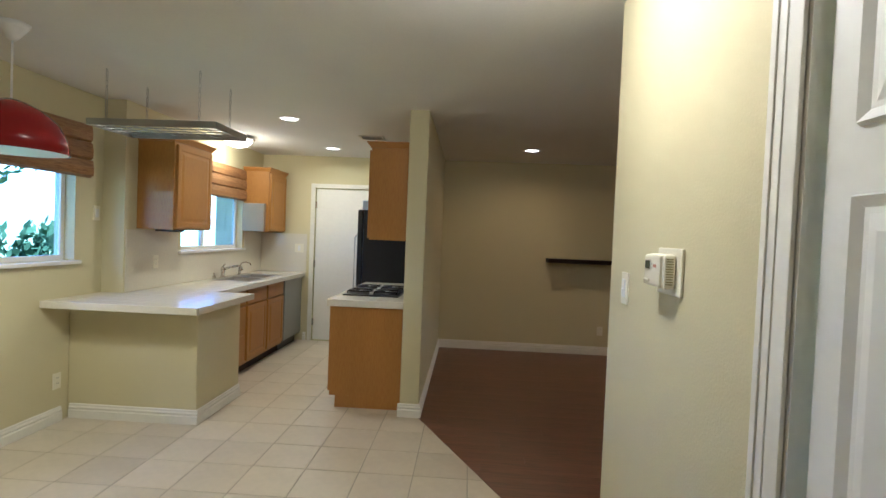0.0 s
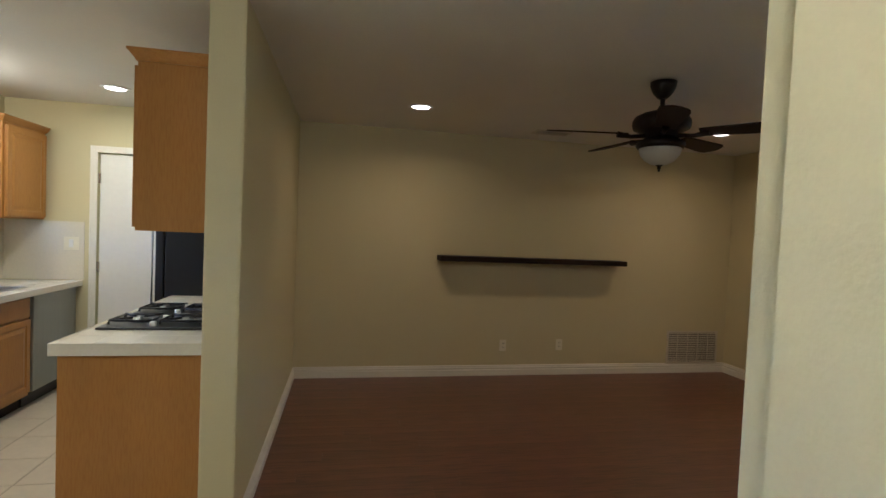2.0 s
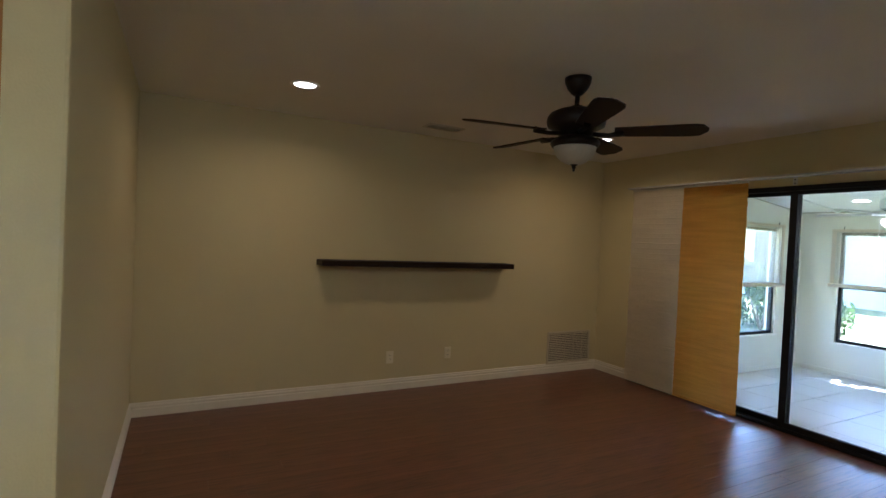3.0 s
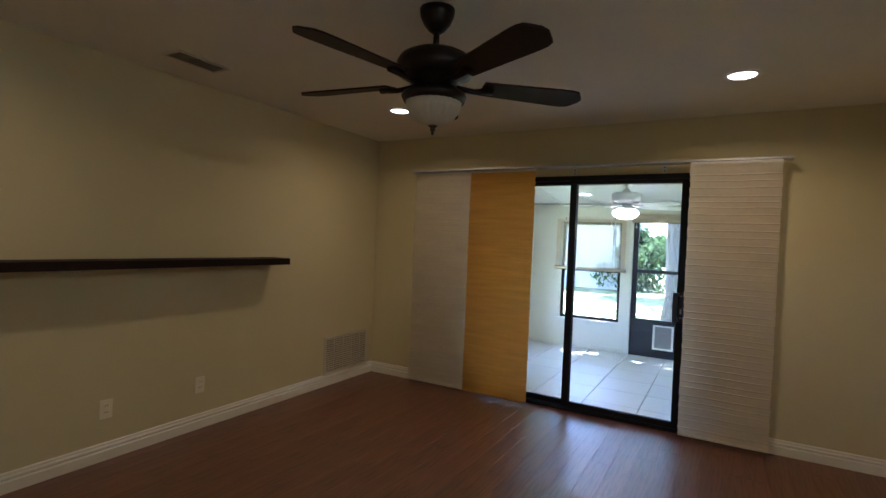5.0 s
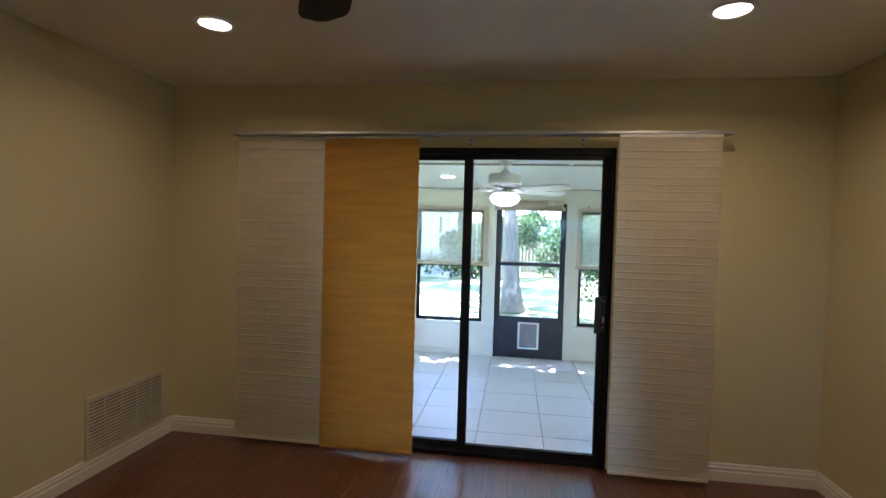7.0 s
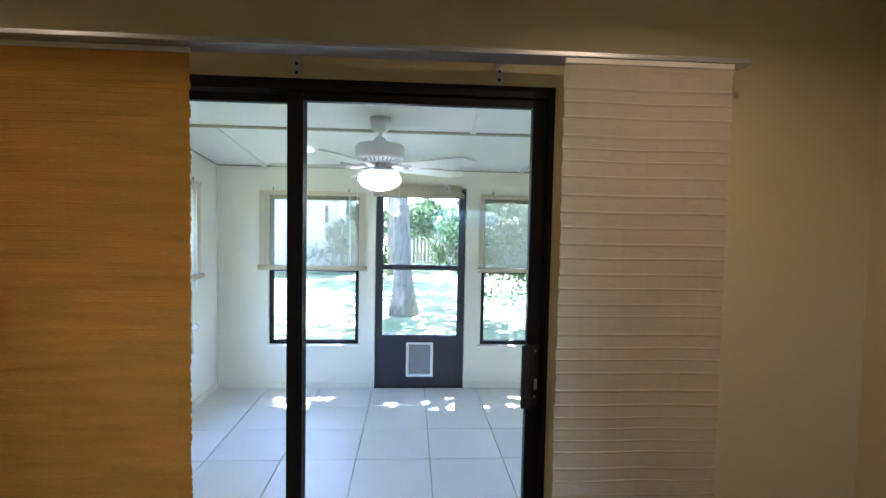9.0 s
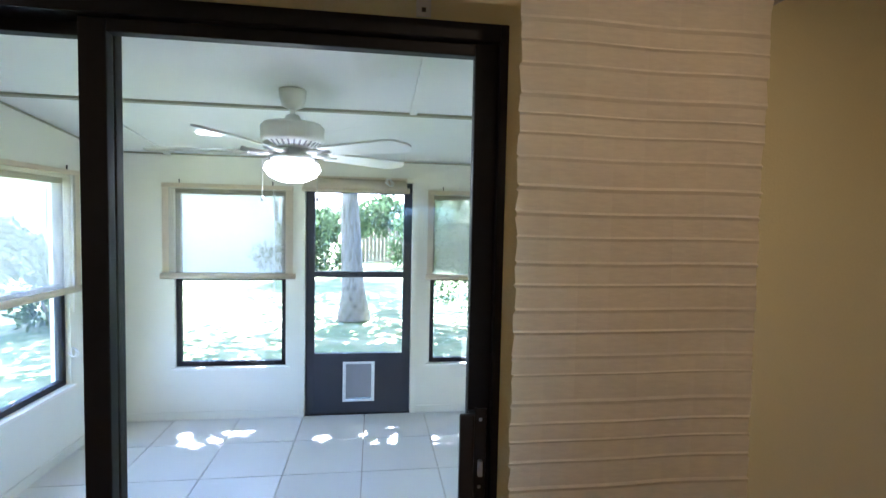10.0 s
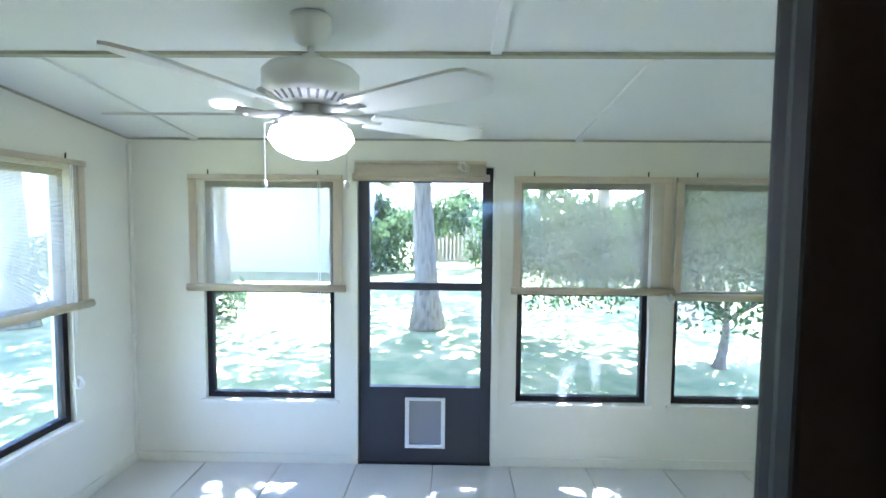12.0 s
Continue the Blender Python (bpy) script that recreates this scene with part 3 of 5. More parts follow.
def blade_bm(r0, r1, w0, w1, z, tilt, ang, centre, arm_r):
    bm = bmesh.new()
    n = 14
    ups = []
    for k in range(n + 1):
        f = k / n
        r = r0 + (r1 - r0) * f
        w = (w0 + (w1 - w0) * min(1, f * 1.3)) / 2
        if f > 0.86:
            w *= math.sqrt(max(0.04, 1 - ((f - 0.86) / 0.14) ** 2))
        ups.append([(r, -w, -w * math.tan(tilt)), (r, w, w * math.tan(tilt))])
    top = [[bm.verts.new((x, y, zz + 0.004)) for x, y, zz in row] for row in ups]
    bot = [[bm.verts.new((x, y, zz - 0.004)) for x, y, zz in row] for row in ups]
    for a, b, c, d in zip(top, top[1:], bot, bot[1:]):
        bm.faces.new((a[0], b[0], b[1], a[1])), bm.faces.new((c[0], c[1], d[1], d[0]))
        bm.faces.new((a[0], c[0], d[0], b[0])), bm.faces.new((a[1], b[1], d[1], c[1]))
    bm.faces.new((top[0][0], top[0][1], bot[0][1], bot[0][0])), bm.faces.new((top[-1][0], bot[-1][0], bot[-1][1], top[-1][1]))
    bmesh.ops.recalc_face_normals(bm, faces=bm.faces)
    bmesh.ops.transform(bm, matrix=Matrix.Translation((centre[0], centre[1], z)) @ Matrix.Rotation(ang, 4, "Z"), verts=bm.verts)
    return bm


def arm_bm(r0, r1, z0, z1, ang, centre):
    c, s = math.cos(ang), math.sin(ang)
    bm = tube([(centre[0] + r * c, centre[1] + r * s, z) for r, z in ((r0, z0), ((r0 + r1) / 2, (z0 + z1) / 2 - 0.01), (r1, z1))], [0.014, 0.012, 0.02], 8)
    return bm


FAN = (2.545, 5.57)
fan = thing("ceiling_fan", (FAN[0], FAN[1], H), "dark bronze ceiling fan with fluted white glass bowl", "ceiling fan")
fc = (FAN[0], FAN[1], 0)
part("canopy", lathe([(0.02, 2.335), (0.035, 2.345), (0.060, 2.375), (0.075, 2.41), (0.078, 2.439)], fc), M_BRONZE, fan)
part("downrod", lathe([(0.014, 2.25), (0.014, 2.34)], fc, 12), M_BRONZE, fan)
part("motor_housing", lathe([(0.07, 2.085), (0.10, 2.10), (0.105, 2.12), (0.135, 2.135), (0.165, 2.15), (0.172, 2.175), (0.170, 2.20), (0.155, 2.225), (0.12, 2.243), (0.05, 2.252), (0.03, 2.275), (0.014, 2.28)], fc, 36), M_BRONZE, fan)
part("light_kit", lathe([(0.06, 2.02), (0.135, 2.03), (0.145, 2.05), (0.14, 2.065), (0.11, 2.085), (0.08, 2.095)], fc, 36), M_BRONZE, fan)
part("bowl", lathe([(0.012, 1.925), (0.05, 1.932), (0.09, 1.955), (0.118, 1.99), (0.127, 2.028)], fc, 72, flutes=24, depth=0.07), M_FROST, fan, "fluted white glass bowl")
part("finial", lathe([(0.002, 1.885), (0.008, 1.893), (0.006, 1.902), (0.014, 1.908), (0.009, 1.916), (0.022, 1.926), (0.024, 1.932)], fc, 16), M_BRONZE, fan)
for k in range(5):
    ang = radians(25 + 72 * k)
    b = part("blade", blade_bm(0.22, 0.71, 0.11, 0.15, 2.115, radians(-11), ang, fc, 0.1), M_ESP, fan)
    part("blade_arm", arm_bm(0.10, 0.27, 2.105, 2.108, ang, fc), M_BRONZE, b)


def louvre(name, x0, x1, y0, y1, z0, z1, flat, label, slats, mat_, bars=0):
    """A vent grille; flat: on a ceiling, facing down; otherwise on the north wall, facing south."""
    root = thing(name, ((x0 + x1) / 2, (y0 + y1) / 2, z1 if flat else z0), label, "vent")
    w = 0.02
    # a black sheet behind the slats stands for the shade in the duct
    if flat:
        part("duct_shade", boxbm(x0 + w, x1 - w, y0 + w, y1 - w, z1 - 0.003, z1 - 0.001), M_BLACK, root)
        for a in ((x0, x1, y0, y0 + w), (x0, x1, y1 - w, y1), (x0, x0 + w, y0 + w, y1 - w), (x1 - w, x1, y0 + w, y1 - w)):
            part("frame", boxbm(*a, z1 - 0.010, z1 - 0.001, bevel=0.002), mat_, root)
        for k in range(slats):
            y = y0 + w + (y1 - y0 - 2 * w) * (k + 0.5) / slats
            bm = boxbm(x0 + w, x1 - w, -0.007, 0.007, -0.001, 0.001)
            bmesh.ops.transform(bm, matrix=Matrix.Translation((0, y, z1 - 0.008)) @ Matrix.Rotation(0.6, 4, "X"), verts=bm.verts)
            part("slat", bm, mat_, root)
    else:
        part("duct_shade", boxbm(x0 + w, x1 - w, y1 - 0.003, y1 - 0.001, z0 + w, z1 - w), M_BLACK, root)
        for a in ((x0, x1, z0, z0 + w), (x0, x1, z1 - w, z1), (x0, x0 + w, z0 + w, z1 - w), (x1 - w, x1, z0 + w, z1 - w)):
            part("frame", boxbm(a[0], a[1], y1 - 0.014, y1 - 0.001, a[2], a[3], bevel=0.002), mat_, root)
        for k in range(slats):
            z = z0 + w + (z1 - z0 - 2 * w) * (k + 0.5) / slats
            bm = boxbm(x0 + w, x1 - w, -0.0075, 0.0075, -0.0012, 0.0012)
            bmesh.ops.transform(bm, matrix=Matrix.Translation((0, y1 - 0.009, z)) @ Matrix.Rotation(0.7, 4, "X"), verts=bm.verts)
            part("slat", bm, mat_, root)
        for k in range(bars):
            x = x0 + (x1 - x0) * (k + 1) / (bars + 1)
            part("bar", boxbm(x - 0.006, x + 0.006, y1 - 0.0165, y1 - 0.0145, z0 + w, z1 - w), mat_, root)


louvre("wall_vent", 4.165, 4.80, NX - 0.02, NX, 0.10, 0.465, False, "beige return air grille low on the wall", 16, M_VENT, 4)
louvre("ceiling_vent", 2.35, 2.70, 7.15, 7.32, 0, H, True, "long narrow ceiling air vent", 5, M_VENT)
louvre("ceiling_vent", -0.62, -0.37, 6.15, 6.35, 0, H, True, "small grey ceiling air vent in the kitchen", 5, M_VENT)


def plate(x, y, z, nx, ny, w, h, label, holes):
    """An outlet or switch plate on a wall that faces (nx, ny)."""
    root = thing(holes + "_plate", (x, y, z), label, "outlet" if holes == "outlet" else "switch")

    def bx(du, w_, zc, h_, d0, d1, bev=0.002):
        if nx:
            xs = sorted((x + nx * d0, x + nx * d1))
            return boxbm(xs[0], xs[1], y + du - w_ / 2, y + du + w_ / 2, z + zc - h_ / 2, z + zc + h_ / 2, bevel=bev)
        ys = sorted((y + ny * d0, y + ny * d1))
        return boxbm(x + du - w_ / 2, x + du + w_ / 2, ys[0], ys[1], z + zc - h_ / 2, z + zc + h_ / 2, bevel=bev)
    part("cover", bx(0, w, 0, h, 0.0005, 0.007), M_PLASTIC, root)
    if holes == "outlet":
        for s in (-1, 1):
            part("socket", bx(0, 0.033, s * 0.02, 0.028, 0.0075, 0.010), M_PLASTIC, root)
            for du in (-0.007, 0.007):
                part("slot", bx(du, 0.003, s * 0.02 + 0.003, 0.010, 0.0101, 0.0106, 0), M_BLACK, root)
    else:
        part("rocker", bx(0, 0.034, 0.0, 0.068, 0.0075, 0.012), M_WHITE, root)
        part("slider", bx(0, 0.018, -0.012, 0.02, 0.0125, 0.016), M_WHITE, root)


plate(2.273, NX, 0.31, 0, -1, 0.072, 0.115, "ivory wall outlet above the baseboard", "outlet")
plate(2.894, NX, 0.315, 0, -1, 0.072, 0.115, "ivory wall outlet above the baseboard", "outlet")
plate(1.13, 3.05, 1.293, -1, 0, 0.072, 0.118, "ivory dimmer switch beside the wall corner", "switch")
plate(WX, 4.93, 1.53, 1, 0, 0.07, 0.115, "ivory switch plate beside the window", "switch")
plate(WX, 4.58, 0.30, 1, 0, 0.07, 0.115, "ivory outlet below the window", "outlet")
plate(KX + 0.006, 5.40, 1.13, 1, 0, 0.07, 0.115, "ivory outlet in the tile backsplash", "outlet")
plate(-1.70, NX, 1.22, 0, -1, 0.12, 0.115, "ivory double switch beside the kitchen door", "switch")

TY = 2.645
th = thing("thermostat", (1.13, TY, 1.385), "ivory plastic wall thermostat on a square backplate", "thermostat")
part("backplate", boxbm(1.121, 1.1295, TY - 0.090, TY + 0.085, 1.315, 1.452, bevel=0.004), M_PLASTIC, th)
body = part("body", boxbm(1.086, 1.1205, TY - 0.060, TY + 0.078, 1.334, 1.434, bevel=0.012), M_PLASTIC, th)
part("front_cover", boxbm(1.0780, 1.0940, TY - 0.046, TY + 0.076, 1.338, 1.431, bevel=0.0075), M_PLASTIC, th)
part("display_bezel", boxbm(1.0765, 1.0785, TY + 0.020, TY + 0.064, 1.384, 1.416, bevel=0.0008), M_VENT, body)
part("display", boxbm(1.0752, 1.0763, TY + 0.024, TY + 0.060, 1.388, 1.412), M_LCD, body)
for z in (1.392, 1.404):
    part("button", boxbm(1.0755, 1.0777, TY + 0.008, TY + 0.015, z - 0.003, z + 0.003, bevel=0.0008), M_VENT, body)
part("badge", boxbm(1.0770, 1.0778, TY - 0.022, TY + 0.002, 1.394, 1.403), M_BADGE, body, "small faded red badge")
part("lid_ridge", boxbm(1.0740, 1.0785, TY + 0.028, TY + 0.070, 1.351, 1.357, bevel=0.0018), M_PLASTIC, body)
# flat boxes whose darker colour holds the shade inside the slots
for k in range(11):
    part("vent_slot", boxbm(1.092, 1.112, TY - 0.0606, TY - 0.0598, 1.347 + k * 0.0072, 1.3502 + k * 0.0072), M_SLOT, body)

# hall door: white panel door in a moulded casing
hd = thing("door_3", (1.17, 1.71, 0.0), "white painted six-panel hall door, closed", "door", kind="structure")
dy0, dy1, dx = 1.345, 2.068, 1.155
part("slab", boxbm(dx, dx + 0.035, dy0, dy1, 0.01, 2.012, bevel=0.002), M_DOOR, hd)
for ya, yb in ((dy0 + 0.072, (dy0 + dy1) / 2 - 0.045), ((dy0 + dy1) / 2 + 0.045, dy1 - 0.072)):
    for za, zb in ((0.22, 0.82), (0.95, 1.555), (1.665, 1.91)):
        bm = bmesh.new()
        rings = []
        for inset, d in ((0, 0.0005), (0.004, 0.010), (0.022, 0.001), (0.032, 0.001), (0.060, 0.011)):
            rings.append([bm.verts.new((dx - d, y, z)) for y, z in ((ya + inset, za + inset), (yb - inset, za + inset), (yb - inset, zb - inset), (ya + inset, zb - inset))])
        for a, b in zip(rings, rings[1:]):
            for k in range(4):
                bm.faces.new((a[k], a[(k + 1) % 4], b[(k + 1) % 4], b[k]))
        bm.faces.new(rings[-1]), bm.faces.new(list(reversed(rings[0])))
        bmesh.ops.recalc_face_normals(bm, faces=bm.faces)
        part("raised_panel", bm, M_DOOR, hd)
for a in ((HALL_DOOR[0], HALL_DOOR[0] + 0.018, 0.0, 2.017), (HALL_DOOR[1] - 0.018, HALL_DOOR[1] - 0.0005, 0.0, 2.017), (HALL_DOOR[0] + 0.001, HALL_DOOR[1] - 0.001, 2.0175, 2.034)):
    structure("door_jamb", boxbm(1.131, 1.249, *a), M_TRIM, "white door jamb", "trim")


def casing(axis, a, n, u0, u1, ztop, w=0.062):
    """Moulded casing round a door opening on the face a of a wall, standing out by n."""
    for u, side in ((u0, -1), (u1, 1)):
        for off0, off1, d in ((0.0, w, 0.010), (w * 0.5, w, 0.013), (w * 0.78, w, 0.017)):
            ua, ub = sorted((u + side * off0, u + side * off1))
            xs = sorted((a + n * 0.0005, a + n * d))
            structure("trim", boxbm(xs[0], xs[1], ua, ub, 0, ztop + off1, bevel=0.002) if axis == "x" else boxbm(ua, ub, xs[0], xs[1], 0, ztop + off1, bevel=0.002), M_TRIM, "white moulded door casing", "trim")
    for off0, off1, d in ((0.0, w, 0.0105), (w * 0.45, w, 0.0155)):
        xs = sorted((a + n * 0.0005, a + n * d))
        structure("trim", boxbm(xs[0], xs[1], u0 - off0, u1 + off0, ztop + off0, ztop + off1, bevel=0.002) if axis == "x" else boxbm(u0 - off0, u1 + off0, xs[0], xs[1], ztop + off0, ztop + off1, bevel=0.002), M_TRIM, "white moulded door casing", "trim")


casing("x", 1.13, -1, HALL_DOOR[0] + 0.008, HALL_DOOR[1] - 0.008, 2.025, 0.085)

# kitchen door
kd = thing("door_4", (-1.115, NX + 0.05, 0.0), "plain white kitchen door with steel hinges, closed", "door", kind="structure")
part("slab", boxbm(-1.495, -0.735, NX + 0.02, NX + 0.055, 0.012, 2.015, bevel=0.002), M_DOOR, kd)
for z in (0.25, 1.02, 1.80):
    part("hinge", boxbm(-1.507, -1.485, NX + 0.004, NX + 0.0195, z - 0.045, z + 0.045, bevel=0.003), M_CHROME, kd)
casing("y", NX, -1, -1.505, -0.725, 2.025, 0.055)
# another added slab out of view, past the kitchen door
structure("behind_door_slab", boxbm(-1.8, -0.4, NX + 0.3, NX + 0.4, -0.1, H), M_WALL, "unseen slab added behind the kitchen door")

# ---- kitchen ----
CB = -1.66  # cabinet fronts
pen = thing("peninsula", (-1.88, 5.0, 0.0), "cream painted half wall under the peninsula worktop", "half wall", kind="structure")
part("half_wall", boxbm(WX + 0.0005, -1.415, 4.685, 5.36, -0.02, 0.858, bevel=0.01), M_WALL, pen)


def cab_door(parent, x, y0, y1, z0, z1):
    """A raised-panel oak front facing +x."""
    d = part("cabinet_door" if z1 - z0 > 0.2 else "drawer_front", boxbm(x + 0.0005, x + 0.018, y0, y1, z0, z1, bevel=0.004), M_OAK, parent)
    if z1 - z0 > 0.2:
        bm = bmesh.new()
        rings = []
        for inset, dd in ((0.045, 0.0185), (0.052, 0.0145), (0.062, 0.0145), (0.085, 0.021)):
            rings.append([bm.verts.new((x + dd, y, z)) for y, z in ((y0 + inset, z0 + inset), (y1 - inset, z0 + inset), (y1 - inset, z1 - inset), (y0 + inset, z1 - inset))])
        for a, b in zip(rings, rings[1:]):
            for k in range(4):
                bm.faces.new((a[k], a[(k + 1) % 4], b[(k + 1) % 4], b[k]))
        bm.faces.new(rings[-1])
        bmesh.ops.translate(bm, verts=bm.verts, vec=(0.004, 0, 0))
        bmesh.ops.recalc_face_normals(bm, faces=bm.faces)
        part("raised_panel", bm, M_OAK, d)
        for a in ((y0 + 0.002, y0 + 0.045, z0 + 0.002, z1 - 0.002), (y1 - 0.045, y1 - 0.002, z0 + 0.002, z1 - 0.002), (y0 + 0.045, y1 - 0.045, z0 + 0.002, z0 + 0.045), (y0 + 0.045, y1 - 0.045, z1 - 0.045, z1 - 0.002)):
            part("door_frame", boxbm(x + 0.0185, x + 0.024, *a, bevel=0.002), M_OAK, d)


def base_unit(y0, y1, drawers, label):
    root = thing("base_cabinet", (-2.0, (y0 + y1) / 2, 0.0), label, "cabinet", "kitchen base cabinets")
    part("body", boxbm(KX + 0.02, CB, y0 + 0.001, y1 - 0.001, 0.10, 0.858), M_OAK, root)
    part("toe_kick", boxbm(KX + 0.05, CB - 0.06, y0 + 0.001, y1 - 0.001, 0.0, 0.0995), M_ESP, root)
    if drawers:
        for za, zb in ((0.13, 0.40), (0.415, 0.68), (0.695, 0.84)):
            d = part("drawer_front", boxbm(CB + 0.0005, CB + 0.019, y0 + 0.02, y1 - 0.02, za, zb, bevel=0.006), M_OAK, root)
    else:
        cab_door(root, CB, y0 + 0.02, y1 - 0.02, 0.13, 0.68)
        part("drawer_front", boxbm(CB + 0.0005, CB + 0.019, y0 + 0.02, y1 - 0.02, 0.695, 0.84, bevel=0.006), M_OAK, root)


base_unit(5.365, 5.985, True, "honey oak base cabinet with three drawers")
base_unit(5.985, 6.49, False, "honey oak base cabinet with raised-panel door")
base_unit(6.49, 6.985, False, "honey oak base cabinet with raised-panel door")
dw = thing("dishwasher", (-2.0, 7.3, 0.0), "grey steel built-in dishwasher", "dishwasher")
part("body", boxbm(KX + 0.03, CB, 6.99, 7.60, 0.10, 0.856), M_BLACK, dw)
part("door", boxbm(CB + 0.0005, CB + 0.025, 6.995, 7.595, 0.12, 0.85, bevel=0.006), M_DW, dw)
part("toe_kick", boxbm(KX + 0.05, CB - 0.05, 6.995, 7.595, 0.0, 0.0995), M_BLACK, dw)


def tiled_top(root, x0, x1, y0, y1, px, py, hole=None, z=0.90):
    """Glazed tiles with open joints on a bed."""
    cache = {}
    nx, ny = max(1, round((x1 - x0) / px)), max(1, round((y1 - y0) / py))
    for i in range(nx):
        for j in range(ny):
            xa, xb = x0 + (x1 - x0) * i / nx, x0 + (x1 - x0) * (i + 1) / nx
            ya, yb = y0 + (y1 - y0) * j / ny, y0 + (y1 - y0) * (j + 1) / ny
            if hole and not (xb < hole[0] or xa > hole[1] or yb < hole[2] or ya > hole[3]):
                if xa > hole[0] - 0.03 and xb < hole[1] + 0.03 and ya > hole[2] - 0.03 and yb < hole[3] + 0.03:
                    continue
            key = (round(xb - xa, 4), round(yb - ya, 4))
            if key not in cache:
                bm = boxbm(-key[0] / 2 + 0.0015, key[0] / 2 - 0.0015, -key[1] / 2 + 0.0015, key[1] / 2 - 0.0015, -0.008, 0.0)
                me = bpy.data.meshes.new("tile")
                bm.to_mesh(me)
                bm.free()
                me.materials.append(M_CTR)
                cache[key] = me
            ob = new("tile", cache[key])
            ob.parent = root
            ob.location = Vector(((xa + xb) / 2, (ya + yb) / 2, z)) - origin_of(root)


SINK = (-2.12, -1.73, 6.22, 7.08)
wt = thing("worktop", (-2.0, 6.0, 0.86), "cream tiled worktop running round into a peninsula", "worktop")
part("bed", boxbm(WX + 0.001, -1.29, 4.435, 4.999, 0.860, 0.8935), M_CTR, wt)
bed = bmesh.new()
box(bed, KX + 0.001, -1.62, 5.301, SINK[2], 0.860, 0.8935), box(bed, KX + 0.001, -1.62, SINK[3], 7.64, 0.860, 0.8935)
box(bed, KX + 0.001, SINK[0], SINK[2], SINK[3], 0.860, 0.8935), box(bed, SINK[1], -1.62, SINK[2], SINK[3], 0.860, 0.8935)
box(bed, KX + 0.001, -1.29, 4.9995, 5.30, 0.860, 0.8935)
part("bed", bed, M_CTR, wt)
for a in ((-2.395, -1.28, 4.42, 4.4345), (-1.2895, -1.275, 4.4345, 5.315), (-1.6195, -1.605, 5.3155, 7.64), (-1.6195, -1.29, 5.3005, 5.315)):
    part("edge_tile", boxbm(a[0], a[1], a[2], a[3], 0.852, 0.902, bevel=0.004), M_CTR, wt)
tiled_top(wt, WX + 0.002, -1.291, 4.436, 4.999, 0.155, 0.155)
tiled_top(wt, KX + 0.002, -1.291, 5.0, 5.299, 0.155, 0.155)
tiled_top(wt, KX + 0.002, SINK[0] - 0.001, 5.302, 7.63, 0.155, 0.155)
tiled_top(wt, SINK[1] + 0.001, -1.621, 5.302, 7.63, 0.155, 0.155)
tiled_top(wt, SINK[0], SINK[1], 5.302, SINK[2] - 0.001, 0.155, 0.155)
tiled_top(wt, SINK[0], SINK[1], SINK[3] + 0.001, 7.63, 0.155, 0.155)

sink = thing("sink", (-2.03, 6.58, 0.9), "stainless steel double-bowl kitchen sink", "sink")
def bowl_bm(y0, y1):
    bm = bmesh.new()
    rings = []
    for inset, z in ((0, 0.904), (0.012, 0.902), (0.03, 0.78), (0.06, 0.74)):
        rings.append([bm.verts.new((x, y, z)) for x, y in ((SINK[0] + 0.02 + inset, y0 + inset), (SINK[1] - 0.02 - inset, y0 + inset), (SINK[1] - 0.02 - inset, y1 - inset), (SINK[0] + 0.02 + inset, y1 - inset))])
    for a, b in zip(rings, rings[1:]):
        for k in range(4):
            bm.faces.new((a[k], a[(k + 1) % 4], b[(k + 1) % 4], b[k]))
    bm.faces.new(rings[-1])
    return bm
part("bowl", bowl_bm(SINK[2] + 0.02, 6.64), M_STEEL, sink)
part("bowl", bowl_bm(6.66, SINK[3] - 0.02), M_STEEL, sink)
for a in ((SINK[0] - 0.012, SINK[0] + 0.02, SINK[2], SINK[3]), (SINK[1] - 0.02, SINK[1] + 0.012, SINK[2], SINK[3]), (SINK[0] + 0.02, SINK[1] - 0.02, SINK[2] - 0.012, SINK[2] + 0.02), (SINK[0] + 0.02, SINK[1] - 0.02, SINK[3] - 0.02, SINK[3] + 0.012), (SINK[0] + 0.02, SINK[1] - 0.02, 6.64, 6.66)):
    part("rim", boxbm(*a, 0.9008, 0.906, bevel=0.002), M_STEEL, sink)
fx, fy = -2.165, 6.52
tap = thing("faucet", (fx, fy, 0.9), "brushed nickel kitchen faucet with side lever", "faucet")
part("base", lathe([(0.028, 0.901), (0.026, 0.915), (0.02, 0.92), (0.022, 1.00), (0.016, 1.02), (0.0, 1.025)], (fx, fy, 0), 18), M_CHROME, tap)
part("spout", tube([(fx, fy, 0.985), (fx + 0.08, fy + 0.01, 1.02), (fx + 0.16, fy + 0.02, 1.035), (fx + 0.20, fy + 0.02, 1.02), (fx + 0.205, fy + 0.02, 0.985)], [0.014, 0.013, 0.012, 0.012, 0.013]), M_CHROME, tap)
part("lever", tube([(fx, fy, 1.02), (fx + 0.03, fy - 0.03, 1.045), (fx + 0.06, fy - 0.07, 1.06)], [0.01, 0.009, 0.007]), M_CHROME, tap)
fy2 = 6.92
ft = thing("filter_tap", (fx, fy2, 0.9), "slim nickel gooseneck water tap", "faucet")
part("spout", tube([(fx, fy2, 0.901), (fx, fy2, 1.00), (fx + 0.02, fy2 + 0.01, 1.04), (fx + 0.07, fy2 + 0.02, 1.055), (fx + 0.11, fy2 + 0.03, 1.04), (fx + 0.12, fy2 + 0.03, 1.015)], [0.016, 0.009, 0.008, 0.008, 0.008, 0.008]), M_CHROME, ft)
